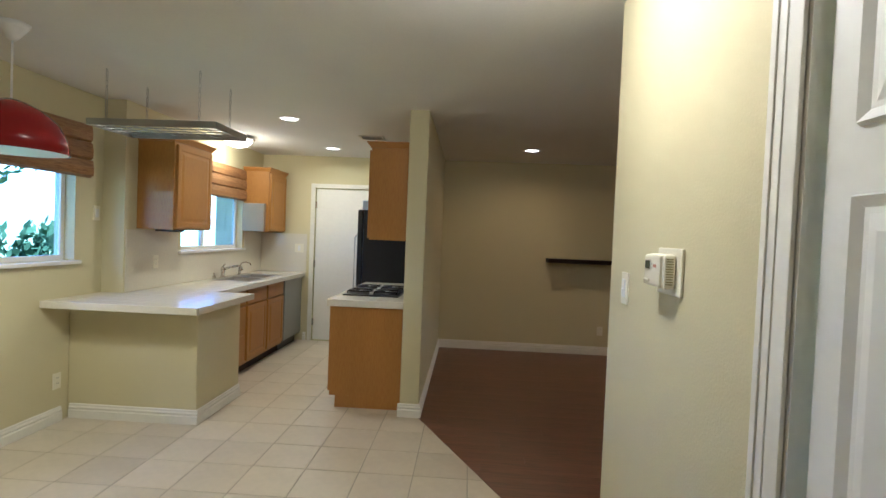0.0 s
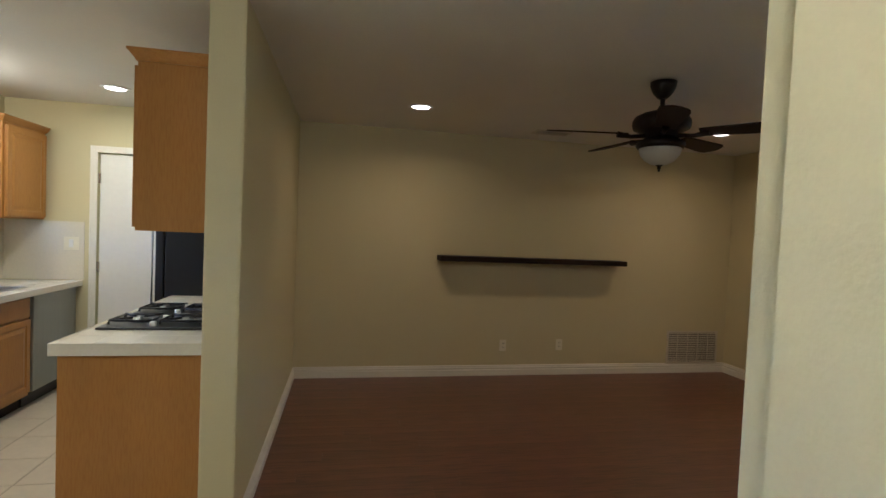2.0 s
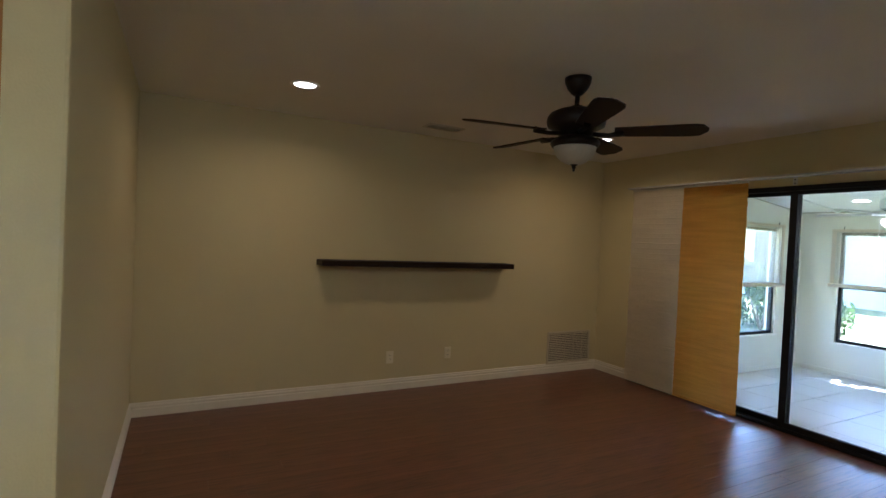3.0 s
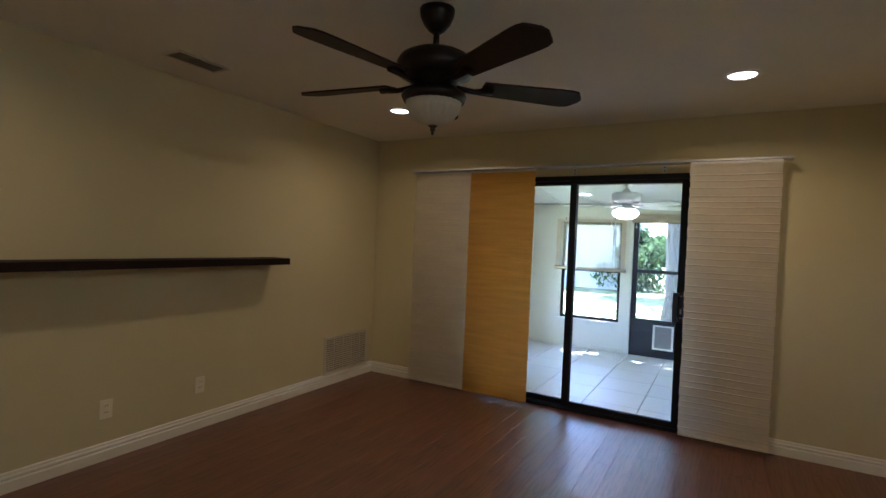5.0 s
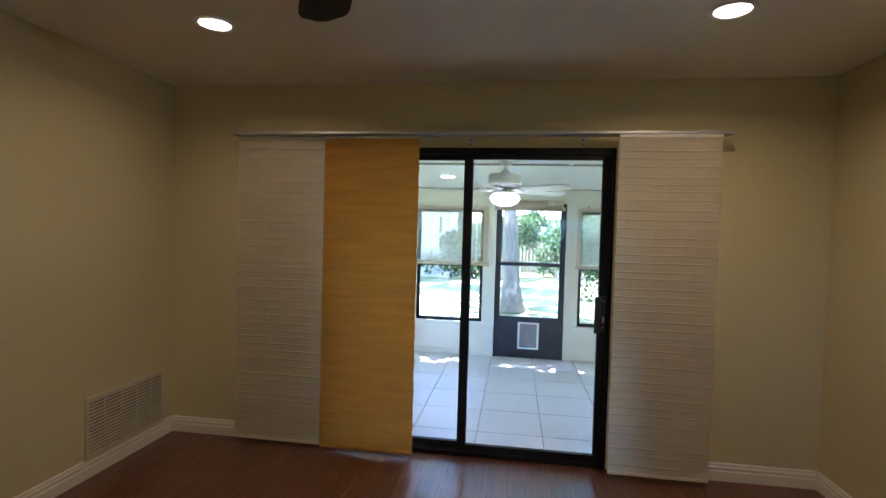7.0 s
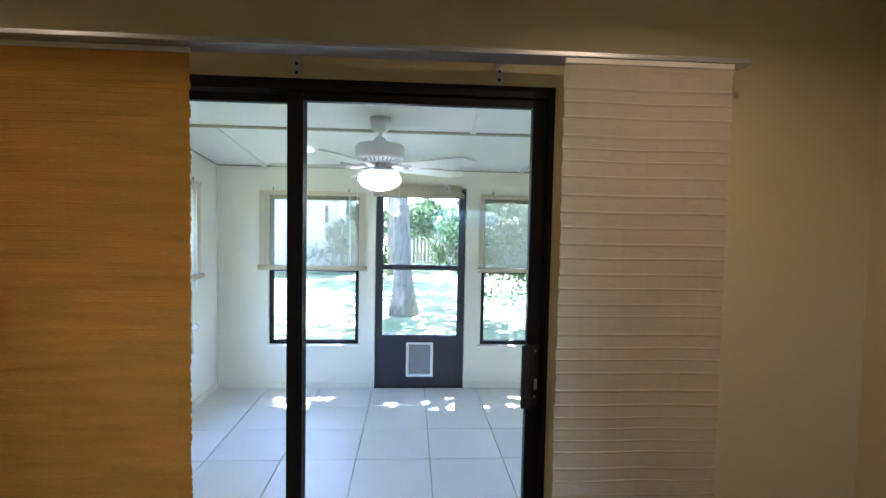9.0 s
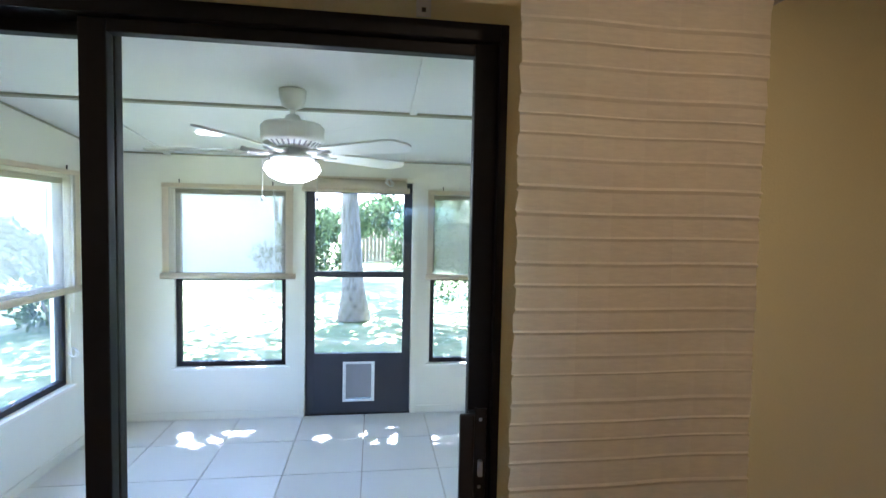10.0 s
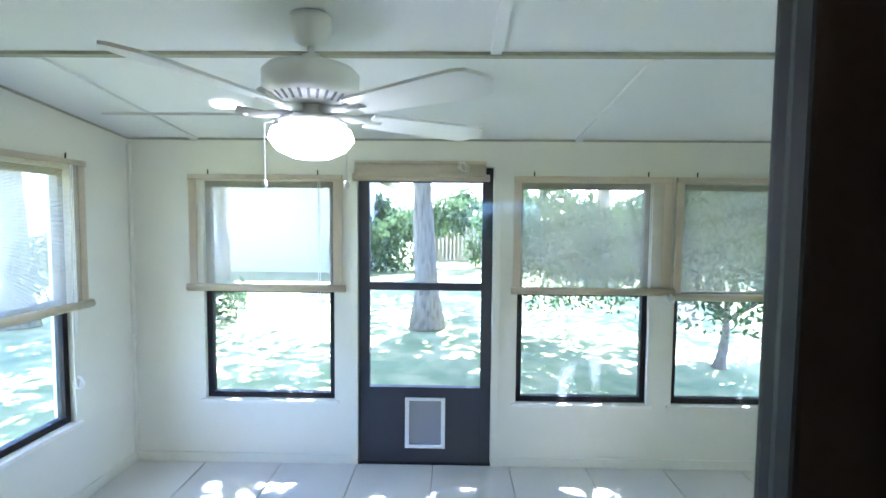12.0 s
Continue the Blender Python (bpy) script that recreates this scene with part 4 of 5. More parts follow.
single("soap_dispenser", lathe([(0.02, 0.901), (0.02, 0.93), (0.008, 0.94), (0.008, 0.965), (0.0, 0.97)], (fx, 6.33, 0), 14), M_CHROME, "small nickel soap dispenser beside the sink", "soap dispenser")

# backsplash tiles
bs = thing("backsplash", (KX + 0.004, 6.4, 0.905), "cream square tile backsplash behind the sink", "backsplash", kind="structure")
part("tile_field", wall_bm("x", KX + 0.0005, KX + 0.006, 5.02, NX - 0.001, 0.9025, 1.41, [(KIT_WIN[0] - 0.05, KIT_WIN[1] + 0.05, KIT_WIN[2] - 0.035, 2.0)]), M_CTR, bs)
part("tile_field", boxbm(KX + 0.007, -1.60, NX - 0.006, NX - 0.0005, 0.9025, 1.41), M_CTR, bs)


def crown(root, x0, x1, y0, y1, z, sx, sy0, sy1):
    bm = bmesh.new()
    prof = [(0.0, 0.0), (0.006, 0.0), (0.012, 0.012), (0.03, 0.035), (0.036, 0.04), (0.036, 0.05)]
    rings = []
    for d, h in prof:
        rings.append([bm.verts.new((x0 - d * sx[0], y0 - d * sy0, z + h)), bm.verts.new((x1 + d * sx[1], y0 - d * sy0, z + h)), bm.verts.new((x1 + d * sx[1], y1 + d * sy1, z + h)), bm.verts.new((x0 - d * sx[0], y1 + d * sy1, z + h))])
    for a, b in zip(rings, rings[1:]):
        for k in range(4):
            bm.faces.new((a[k], a[(k + 1) % 4], b[(k + 1) % 4], b[k]))
    bm.faces.new(rings[-1]), bm.faces.new(list(reversed(rings[0])))
    bmesh.ops.recalc_face_normals(bm, faces=bm.faces)
    part("crown_moulding", bm, M_OAK, root)


def upper_unit(y0, y1, label):
    root = thing("wall_cabinet", (KX + 0.15, (y0 + y1) / 2, 1.42), label, "cabinet", "kitchen wall cabinets")
    x1 = KX + 0.31
    part("body", boxbm(KX + 0.0005, x1, y0, y1, 1.42, 2.15), M_OAK, root)
    cab_door(root, x1, y0 + 0.02, y1 - 0.02, 1.435, 2.13)
    crown(root, KX + 0.001, x1, y0, y1, 2.1505, (0, 1), 1, 1)
    return root


upper_unit(5.15, 5.735, "honey oak wall cabinet beside the kitchen window")
upper_unit(7.095, 7.635, "honey oak wall cabinet in the kitchen corner")
single("paper_towel_box", boxbm(KX + 0.012, KX + 0.28, 7.045, 7.0945, 1.422, 1.76, bevel=0.006), M_CARD, "pale box fixed on the cabinet side", "box")
single("under_cabinet_bar", boxbm(KX + 0.03, KX + 0.25, 5.35, 5.42, 1.40, 1.4195, bevel=0.006), M_BLACK, "black bar under the wall cabinet", "rail")


def bamboo_shade(y0, y1, z0, z1, x, label):
    root = thing("bamboo_shade", (x, (y0 + y1) / 2, z1), label, "window shade")
    n = 3
    for k in range(n):
        za, zb = z1 - (z1 - z0) * (k + 1) / n, z1 - (z1 - z0) * k / n
        d = 0.004 + 0.006 * k
        bm = bmesh.new()
        prof = [(0.002, zb), (d + 0.022, zb - 0.01), (d + 0.03, (za + zb) / 2), (d + 0.028, za + 0.012), (0.012, za - 0.006), (0.002, za)]
        a = [bm.verts.new((x + p, y0, z)) for p, z in prof]
        b = [bm.verts.new((x + p, y1, z)) for p, z in prof]
        for i in range(len(prof)):
            bm.faces.new((a[i], a[(i + 1) % len(prof)], b[(i + 1) % len(prof)], b[i]))
        bm.faces.new(a), bm.faces.new(list(reversed(b)))
        bmesh.ops.recalc_face_normals(bm, faces=bm.faces)
        part("fold", bm, M_BAMBOO, root)


bamboo_shade(5.745, 7.085, 1.79, 2.16, KX + 0.002, "folded brown bamboo roman shade over the sink window")
bamboo_shade(3.45, 4.84, 1.80, 2.20, WX + 0.002, "folded brown bamboo roman shade over the nook window")

# range side
SX0, SX1, SY0 = -0.575, 0.034, 5.215
rb = thing("range_cabinet", (-0.28, 5.6, 0.0), "honey oak cabinet end beside the partition wall", "cabinet")
part("body", boxbm(SX0, SX1, SY0, 6.76, 0.10, 0.858), M_OAK, rb)
part("end_panel", boxbm(SX0 + 0.05, SX1, SY0 + 0.001, SY0 + 0.03, 0.0, 0.0995), M_OAK, rb)
part("toe_kick", boxbm(SX0 + 0.06, SX1, SY0 + 0.031, 6.76, 0.0, 0.099), M_ESP, rb)
for ya, yb in ((5.23, 5.70), (5.71, 6.2)):
    bm = boxbm(SX0 - 0.019, SX0 - 0.0005, ya, yb, 0.13, 0.84, bevel=0.005)
    part("cabinet_door", bm, M_OAK, rb)
rt = thing("range_worktop", (-0.28, 5.6, 0.859), "cream tiled worktop round the gas cooktop", "worktop")
part("bed", boxbm(SX0 - 0.02, SX1, SY0 - 0.015, 6.76, 0.859, 0.8935), M_CTR, rt)
part("edge_tile", boxbm(SX0 - 0.035, SX1, SY0 - 0.03, SY0 - 0.0155, 0.845, 0.902, bevel=0.004), M_CTR, rt)
part("edge_tile", boxbm(SX0 - 0.035, SX0 - 0.0205, SY0 - 0.0155, 6.76, 0.845, 0.902, bevel=0.004), M_CTR, rt)
tiled_top(rt, SX0 - 0.02, SX1, SY0 - 0.015, 6.76, 0.155, 0.155)
ct = thing("gas_cooktop", (-0.30, 5.85, 0.9), "black gas cooktop with cast-iron grates", "cooktop")
part("glass_top", boxbm(-0.555, -0.06, 5.48, 6.25, 0.9005, 0.912, bevel=0.004), M_BLACK, ct)
for gx in (-0.43, -0.19):
    for gy in (5.67, 6.06):
        part("burner", lathe([(0.045, 0.9125), (0.045, 0.922), (0.03, 0.93), (0.0, 0.931)], (gx, gy, 0), 18), M_STEEL, ct)
        g = bmesh.new()
        for k in range(4):
            a = math.pi / 4 + k * math.pi / 2
            tube([(gx + 0.03 * math.cos(a), gy + 0.03 * math.sin(a), 0.934), (gx + 0.14 * math.cos(a), gy + 0.14 * math.sin(a), 0.934), (gx + 0.145 * math.cos(a), gy + 0.145 * math.sin(a), 0.914)], 0.007, 6, g)
        for k in range(4):
            a, b = math.pi / 4 + k * math.pi / 2, math.pi / 4 + (k + 1) * math.pi / 2
            tube([(gx + 0.14 * math.cos(a), gy + 0.14 * math.sin(a), 0.932), (gx + 0.14 * math.cos(b), gy + 0.14 * math.sin(b), 0.932)], 0.006, 6, g)
        part("grate", g, M_BLACK, ct)
for k in range(4):
    part("knob", lathe([(0.018, 0.9125), (0.016, 0.935), (0.0, 0.937)], (-0.31, 5.53 + k * 0.19, 0), 14), M_WHITE, ct)
uc = thing("range_wall_cabinet", (-0.13, 5.6, 1.40), "honey oak wall cabinet against the partition wall", "cabinet")
part("body", boxbm(-0.285, 0.034, SY0, 6.6, 1.405, 2.155), M_OAK, uc)
crown(uc, -0.285, 0.034, SY0, 6.6, 2.1555, (1, 0), 1, 0)
for ya, yb in ((5.225, 5.62), (5.63, 6.1)):
    part("cabinet_door", boxbm(-0.304, -0.2855, ya, yb, 1.42, 2.14, bevel=0.005), M_OAK, uc)
single("backsplash_panel", boxbm(0.02, 0.0345, 5.30, 6.76, 0.9015, 1.404), M_BLACK, "black panel behind the cooktop", "backsplash", kind="structure")
fr = thing("refrigerator", (-0.36, 7.15, 0.0), "tall black refrigerator at the kitchen end", "refrigerator")
part("body", boxbm(-0.67, 0.0, 6.78, 7.55, 0.02, 1.72, bevel=0.008), M_BLACK, fr)
part("door", boxbm(-0.735, -0.675, 6.775, 7.555, 0.06, 1.72, bevel=0.012), M_BLACK, fr)
part("handle", tube([(-0.74, 6.84, 0.7), (-0.775, 6.84, 0.74), (-0.775, 6.84, 1.40), (-0.74, 6.84, 1.44)], 0.010, 8), M_STEEL, fr)
part("foot", boxbm(-0.6, -0.05, 6.82, 7.5, 0.0, 0.0195), M_BLACK, fr)
single("storage_box", boxbm(-0.70, -0.46, 6.85, 7.15, 1.7205, 1.83, bevel=0.008), M_PALEBLUE, "pale blue box lying on the refrigerator", "box")

fl = thing("flush_ceiling_light", (-1.98, 6.40, H), "round flush glass ceiling light, switched on", "ceiling light")
part("pan", lathe([(0.17, 2.40), (0.175, 2.415), (0.16, 2.439)], (-1.98, 6.40, 0), 32), M_CHROME, fl)
part("bowl", lathe([(0.0, 2.318), (0.05, 2.322), (0.10, 2.340), (0.135, 2.368), (0.152, 2.40)], (-1.98, 6.40, 0), 32), M_BULB, fl)

# pot rack hanging from chains
pr = thing("pot_rack", (-1.55, 4.55, 2.1), "grey metal hanging pot rack with grid and chains", "pot rack")
RX0, RX1, RY0, RY1, RZ = -1.93, -1.08, 4.22, 4.66, 2.10
for a in ((RX0, RX1, RY0, RY0 + 0.012), (RX0, RX1, RY1 - 0.012, RY1), (RX0, RX0 + 0.012, RY0 + 0.012, RY1 - 0.012), (RX1 - 0.012, RX1, RY0 + 0.012, RY1 - 0.012)):
    part("rim", boxbm(*a, RZ - 0.022, RZ + 0.022, bevel=0.003), M_STEEL, pr)
for k in range(9):
    x = RX0 + 0.05 + (RX1 - RX0 - 0.1) * k / 8
    part("grid_rod", tube([(x, RY0 + 0.004, RZ), (x, RY1 - 0.004, RZ)], 0.004, 6), M_STEEL, pr)
for k in range(5):
    y = RY0 + 0.05 + (RY1 - RY0 - 0.1) * k / 4
    part("grid_rod", tube([(RX0 + 0.004, y, RZ - 0.008), (RX1 - 0.004, y, RZ - 0.008)], 0.004, 6), M_STEEL, pr)
for x, y in ((RX0 + 0.12, RY0 + 0.02), (RX1 - 0.12, RY0 + 0.02), (RX0 + 0.12, RY1 - 0.02), (RX1 - 0.12, RY1 - 0.02)):
    bm = bmesh.new()
    z = RZ + 0.02
    k = 0
    while z < H - 0.002:
        z2 = min(z + 0.034, H)
        o = (0.006, 0) if k % 2 else (0, 0.006)
        tube([(x - o[0], y - o[1], z), (x - o[0], y - o[1], z2), (x + o[0], y + o[1], z2), (x + o[0], y + o[1], z)], 0.0018, 5, bm)
        z, k = z + 0.03, k + 1
    part("chain", bm, M_STEEL, pr)

# red pendant
PC = (-1.79, 3.56, 0)
pd = thing("pendant_lamp_red", (PC[0], PC[1], H), "red dome pendant lamp with white inside, switched on", "pendant lamp")
part("canopy", lathe([(0.012, 2.35), (0.03, 2.37), (0.06, 2.41), (0.075, 2.439)], PC, 24), M_WHITE, pd)
part("cord", lathe([(0.005, 2.06), (0.005, 2.355)], PC, 8), M_WHITE, pd)
outer = [(0.03, 2.06), (0.06, 2.05), (0.14, 2.01), (0.20, 1.95), (0.235, 1.87), (0.245, 1.80)]
part("shade", lathe(outer + [(0.240, 1.80), (0.230, 1.87), (0.195, 1.945), (0.135, 2.0), (0.05, 2.04)], PC, 40), M_RED, pd, "glossy red dome shade")
part("liner", lathe([(0.238, 1.802), (0.228, 1.868), (0.193, 1.943), (0.133, 1.997), (0.0, 2.035)], PC, 40), M_WHITE, pd)
part("bulb", lathe([(0.0, 1.84), (0.04, 1.86), (0.05, 1.90), (0.03, 1.95), (0.015, 1.98)], PC, 16), M_BULBW, pd)

# ---- sunroom things ----
PF = (6.26, 5.355, 0)
CZ = porch_z(PF[0])
sf = thing("ceiling_fan_white", (PF[0], PF[1], CZ), "white ceiling fan with lit glass bowl", "ceiling fan")
part("canopy", lathe([(0.018, CZ - 0.09), (0.05, CZ - 0.075), (0.062, CZ - 0.04), (0.065, CZ + 0.004)], PF, 28), M_WHITE, sf)
part("downrod", lathe([(0.011, CZ - 0.16), (0.011, CZ - 0.088)], PF, 12), M_WHITE, sf)
part("motor_housing", lathe([(0.06, 1.895), (0.12, 1.91), (0.150, 1.935), (0.152, 1.995), (0.135, 2.012), (0.05, 2.02), (0.028, 2.055), (0.011, 2.06)], PF, 36), M_WHITE, sf)
slots = bmesh.new()
for k in range(30):
    a = 2 * math.pi * k / 30
    q = boxbm(0.105, 0.138, -0.004, 0.004, -0.001, 0.001)
    bmesh.ops.transform(q, matrix=Matrix.Translation((PF[0], PF[1], 0)) @ Matrix.Rotation(a, 4, "Z") @ Matrix.Translation((0.1225, 0, 1.909)) @ Matrix.Rotation(-0.65, 4, "Y") @ Matrix.Translation((-0.1215, 0, 0)), verts=q.verts)
    tmp = bpy.data.meshes.new("tmp")
    q.to_mesh(tmp)
    q.free()
    slots.from_mesh(tmp)
    bpy.data.meshes.remove(tmp)
part("cooling_slots", slots, M_GREYF, sf)
part("light_kit", lathe([(0.05, 1.825), (0.10, 1.835), (0.105, 1.85), (0.06, 1.865), (0.055, 1.8945)], PF, 28), M_WHITE, sf)
part("bowl", lathe([(0.0, 1.725), (0.06, 1.732), (0.11, 1.755), (0.136, 1.79), (0.125, 1.822), (0.09, 1.834)], PF, 36), M_BULBW, sf, "lit white glass bowl")
for k in range(5):
    ang = radians(-55 + 72 * k)
    b = part("blade", blade_bm(0.20, 0.68, 0.10, 0.14, 1.872, radians(-12), ang, PF, 0.1), M_WHITE, sf)
    part("blade_arm", arm_bm(0.06, 0.24, 1.88, 1.88, ang, PF), M_WHITE, b)
for dx_, dy_ in ((-0.06, 0.13), (-0.06, -0.125)):
    c = part("pull_chain", tube([(PF[0] + dx_ * 0.8, PF[1] + dy_ * 0.8, 1.84), (PF[0] + dx_, PF[1] + dy_, 1.83), (PF[0] + dx_, PF[1] + dy_, 1.655)], 0.002, 6), M_WHITE, sf)
    part("pull_knob", lathe([(0.0, 1.632), (0.009, 1.64), (0.007, 1.655), (0.0, 1.66)], (PF[0] + dx_, PF[1] + dy_, 0), 12), M_WHITE, c)
cs = thing("recessed_light", (7.10, 6.0, porch_z(7.10)), "small round recessed light in the sunroom ceiling", "ceiling light")
part("lens", lathe([(0.075, -0.004), (0.05, -0.005), (0.0, -0.006)], (7.10, 6.0, porch_z(7.10)), 24), M_BULBW, cs)


def reed_blind(axis, a, u0, u1, z0, z1, n, label, rolled=False):
    """A pale slatted roll blind hanging on the room side of a window; n: which way is the room."""
    root = thing("reed_blind", (a, (u0 + u1) / 2, z1) if axis == "x" else ((u0 + u1) / 2, a, z1), label, "blind", "sunroom blinds")

    def bx(bm, ua, ub, za, zb, d0, d1, bevel=0.0):
        d = sorted((a + n * d0, a + n * d1))
        return box(bm, d[0], d[1], ua, ub, za, zb, bevel) if axis == "x" else box(bm, ua, ub, d[0], d[1], za, zb, bevel)
    part("head_rail", bx(bmesh.new(), u0, u1, z1 - 0.03, z1, 0.004, 0.03, 0.003), M_STRAW, root)
    verts, faces = [], []
    z = z0 + 0.04
    while z < z1 - 0.032:
        d = a + n * 0.018
        q = [(u0 + 0.055, z), (u1 - 0.045, z), (u1 - 0.045, z + 0.0042), (u0 + 0.055, z + 0.0042)]
        k = len(verts)
        verts += [(d, u, zz) if axis == "x" else (u, d, zz) for u, zz in q]
        faces.append((k, k + 1, k + 2, k + 3))
        z += 0.0062
    bm = bmesh.new()
    vs = [bm.verts.new(v) for v in verts]
    for f in faces:
        bm.faces.new([vs[i] for i in f])
    tagged(part("slats", bm, M_REED, root), kind="stuff")
    part("border", bx(bmesh.new(), u0, u0 + 0.055, z0 + 0.03, z1 - 0.031, 0.014, 0.019), M_STRAW, root)
    part("border", bx(bmesh.new(), u1 - 0.045, u1, z0 + 0.03, z1 - 0.031, 0.014, 0.019), M_STRAW, root)
    ends = [(a + n * 0.028, u, z0 + 0.02) if axis == "x" else (u, a + n * 0.028, z0 + 0.02) for u in (u0 - 0.02, u1 + 0.01)]
    part("bottom_roll", tube(ends, 0.022, 12), M_STRAW, root)
    if rolled:
        part("rolled_cloth", tube([(a + n * 0.03, u0 + 0.01, (z0 + z1) / 2), (a + n * 0.03, u1 - 0.01, (z0 + z1) / 2 + 0.004)], 0.042, 16), M_STRAW, root)
        return
    cu = u0 + 0.13 if axis == "x" else u1 - 0.12
    cord = bmesh.new()
    for off in (0, 0.012):
        pts = [(a + n * 0.036, cu + off, zz) if axis == "x" else (cu + off, a + n * 0.036, zz) for zz in (z1 - 0.03, z0 + 0.2, z0 - 0.12)]
        tube(pts, 0.0018, 5, cord)
    part("pull_cord", cord, M_WHITE, root)
    for u in (u0 + 0.15, u1 - 0.12):
        part("hook", tube([(a + n * 0.012, u, z1), (a + n * 0.014, u, z1 + 0.03)] if axis == "x" else [(u, a + n * 0.012, z1), (u, a + n * 0.014, z1 + 0.03)], 0.004, 6), M_BRONZE, root)


BL = "pale reed roll blind, half lowered over a window"
reed_blind("x", PX - 0.001, 5.57, 6.51, 1.09, 1.80, -1, BL)
reed_blind("x", PX - 0.001, 3.58, 4.53, 1.09, 1.80, -1, BL)
reed_blind("x", PX - 0.001, 2.65, 3.56, 1.06, 1.80, -1, BL)
reed_blind("x", PX - 0.013, 4.70, 5.49, 1.765, 1.885, -1, "pale reed blind rolled up above the garden door", True)
reed_blind("y", PN - 0.001, 5.85, 7.29, 1.05, 1.83, -1, BL)


def cord_bundle(x, y, z, label):
    bm = bmesh.new()
    rnd_ = random.Random(int(z * 100))
    for k in range(4):
        pts = [(x + 0.012 * math.cos(t * 0.9 + k), y + (0.016 + 0.01 * k % 0.03) * math.sin(t + k), z + 0.03 * math.cos(t * 1.0 + k * 0.8) + rnd_.uniform(-0.004, 0.004)) for t in range(8)]
        tube(pts, 0.003, 5, bm)
    single("cord_bundle", bm, M_WHITE, label, "cord")


cord_bundle(7.20, PN - 0.016, 0.66, "tied white blind cord hanging at the window")
cord_bundle(PX - 0.095, 4.84, 1.845, "tied white blind cord on the rolled blind")
cord_bundle(PX - 0.055, 3.60, 1.08, "tied white blind cord between two windows")

# ---- outdoors ----
GZ = -0.15
bm = bmesh.new()
N, S = 60, 8.0
gv = [[bm.verts.new(((i - N / 2) * S + 5, (j - N / 2) * S, GZ)) for j in range(N + 1)] for i in range(N + 1)]
for i in range(N):
    for j in range(N):
        bm.faces.new((gv[i][j], gv[i + 1][j], gv[i + 1][j + 1], gv[i][j + 1]))
structure("ground", bm, M_GRASS, "sunlit patchy green lawn of the garden", "lawn")


def leaf_mesh(rx, rz, count, size, seed, blobs=9):
    rnd = random.Random(seed)
    centres = [(rnd.gauss(0, rx * 0.5), rnd.gauss(0, rx * 0.5), rnd.uniform(-rz, rz) * 0.7, rnd.uniform(0.3, 0.55) * rx) for _ in range(blobs)]
    verts, faces = [], []
    for _ in range(count):
        cx, cy, cz, cr = rnd.choice(centres)
        v = Vector((rnd.gauss(0, 1), rnd.gauss(0, 1), rnd.gauss(0, 0.75))).normalized() * cr * rnd.uniform(0.55, 1.05)
        p = Vector((cx, cy, cz)) + v
        q = Euler((rnd.uniform(0, 6), rnd.uniform(0, 6), rnd.uniform(0, 6))).to_quaternion()
        s = size * rnd.uniform(0.6, 1.4)
        k = len(verts)
        for a, b in ((-1.0, 0), (0, -0.45), (1.0, 0), (0, 0.45)):
            verts.append(tuple(p + q @ Vector((a * s, b * s, 0))))
        faces.append((k, k + 1, k + 2, k + 3))
    me = bpy.data.meshes.new("crown")
    me.from_pydata(verts, [], faces)
    me.materials.append(M_LEAF)
    return me


CROWN_A = leaf_mesh(3.2, 2.4, 9000, 0.10, 4, 12)
CROWN_N = leaf_mesh(1.5, 1.3, 26000, 0.036, 31, 16)
CROWN_M = leaf_mesh(3.2, 2.2, 12000, 0.13, 17, 18)
CROWN_B = leaf_mesh(2.2, 1.8, 7000, 0.11, 9, 10)
SHRUB = leaf_mesh(1.3, 1.0, 4500, 0.075, 12, 9)


def tree(x, y, h, r, crown_me, label, lean=0.0, spread=1.0, shift=0.0):
    root = thing("tree", (x, y, GZ), label, "tree", "garden trees")
    rnd = random.Random(int(x * 7 + y * 13))
    pts, rs = [], []
    for k in range(9):
        f = k / 8
        pts.append((x + lean * f * h + 0.05 * math.sin(f * 5 + x), y + 0.06 * math.sin(f * 4 + y), GZ + f * h))
        rs.append(r * (1.0 - 0.5 * f) + r * 0.45 * math.exp(-f * 26))
    part("trunk", tube(pts, rs, 16), M_BARK, root)
    for k in range(5):
        a = k * 1.26 + rnd.uniform(-0.3, 0.3)
        z = GZ + h * rnd.uniform(0.62, 0.92)
        t = (z - GZ) / h
        px = x + lean * t * h
        part("limb", tube([(px, y, z), (px + 0.9 * math.cos(a), y + 0.9 * math.sin(a), z + 0.7), (px + 2.0 * math.cos(a), y + 2.0 * math.sin(a), z + 1.5)], [r * 0.4, r * 0.25, r * 0.08], 8), M_BARK, root)
    c = new("crown", crown_me)
    c.parent = root
    c.location = (lean * h + shift, 0, h + 0.9)
    c.scale = (spread, spread, 1.0)
    c.rotation_euler = (0, 0, rnd.uniform(0, 6))


TL = "tall garden tree with rough grey bark and green crown"
# unseen crown is widened and shifted houseward to dapple sun on the sunroom floor
tree(12.3, 5.32, 4.6, 0.20, CROWN_M, TL, 0.01, 1.3, -1.4)
for tx, ty, th_, tr in ((15.5, 10.0, 4.8, 0.18), (17.5, 1.0, 5.0, 0.2), (19.5, 5.8, 4.2, 0.13), (12.0, 11.5, 4.8, 0.2), (22, -5, 5, 0.2), (7.2, 14.0, 4.6, 0.2)):
    tree(tx, ty, th_, tr, CROWN_A if tr > 0.15 else CROWN_B, TL)
tree(10.4, 1.75, 0.8, 0.06, CROWN_N, "low spreading garden tree beside the sunroom", 0.0, 1.25)
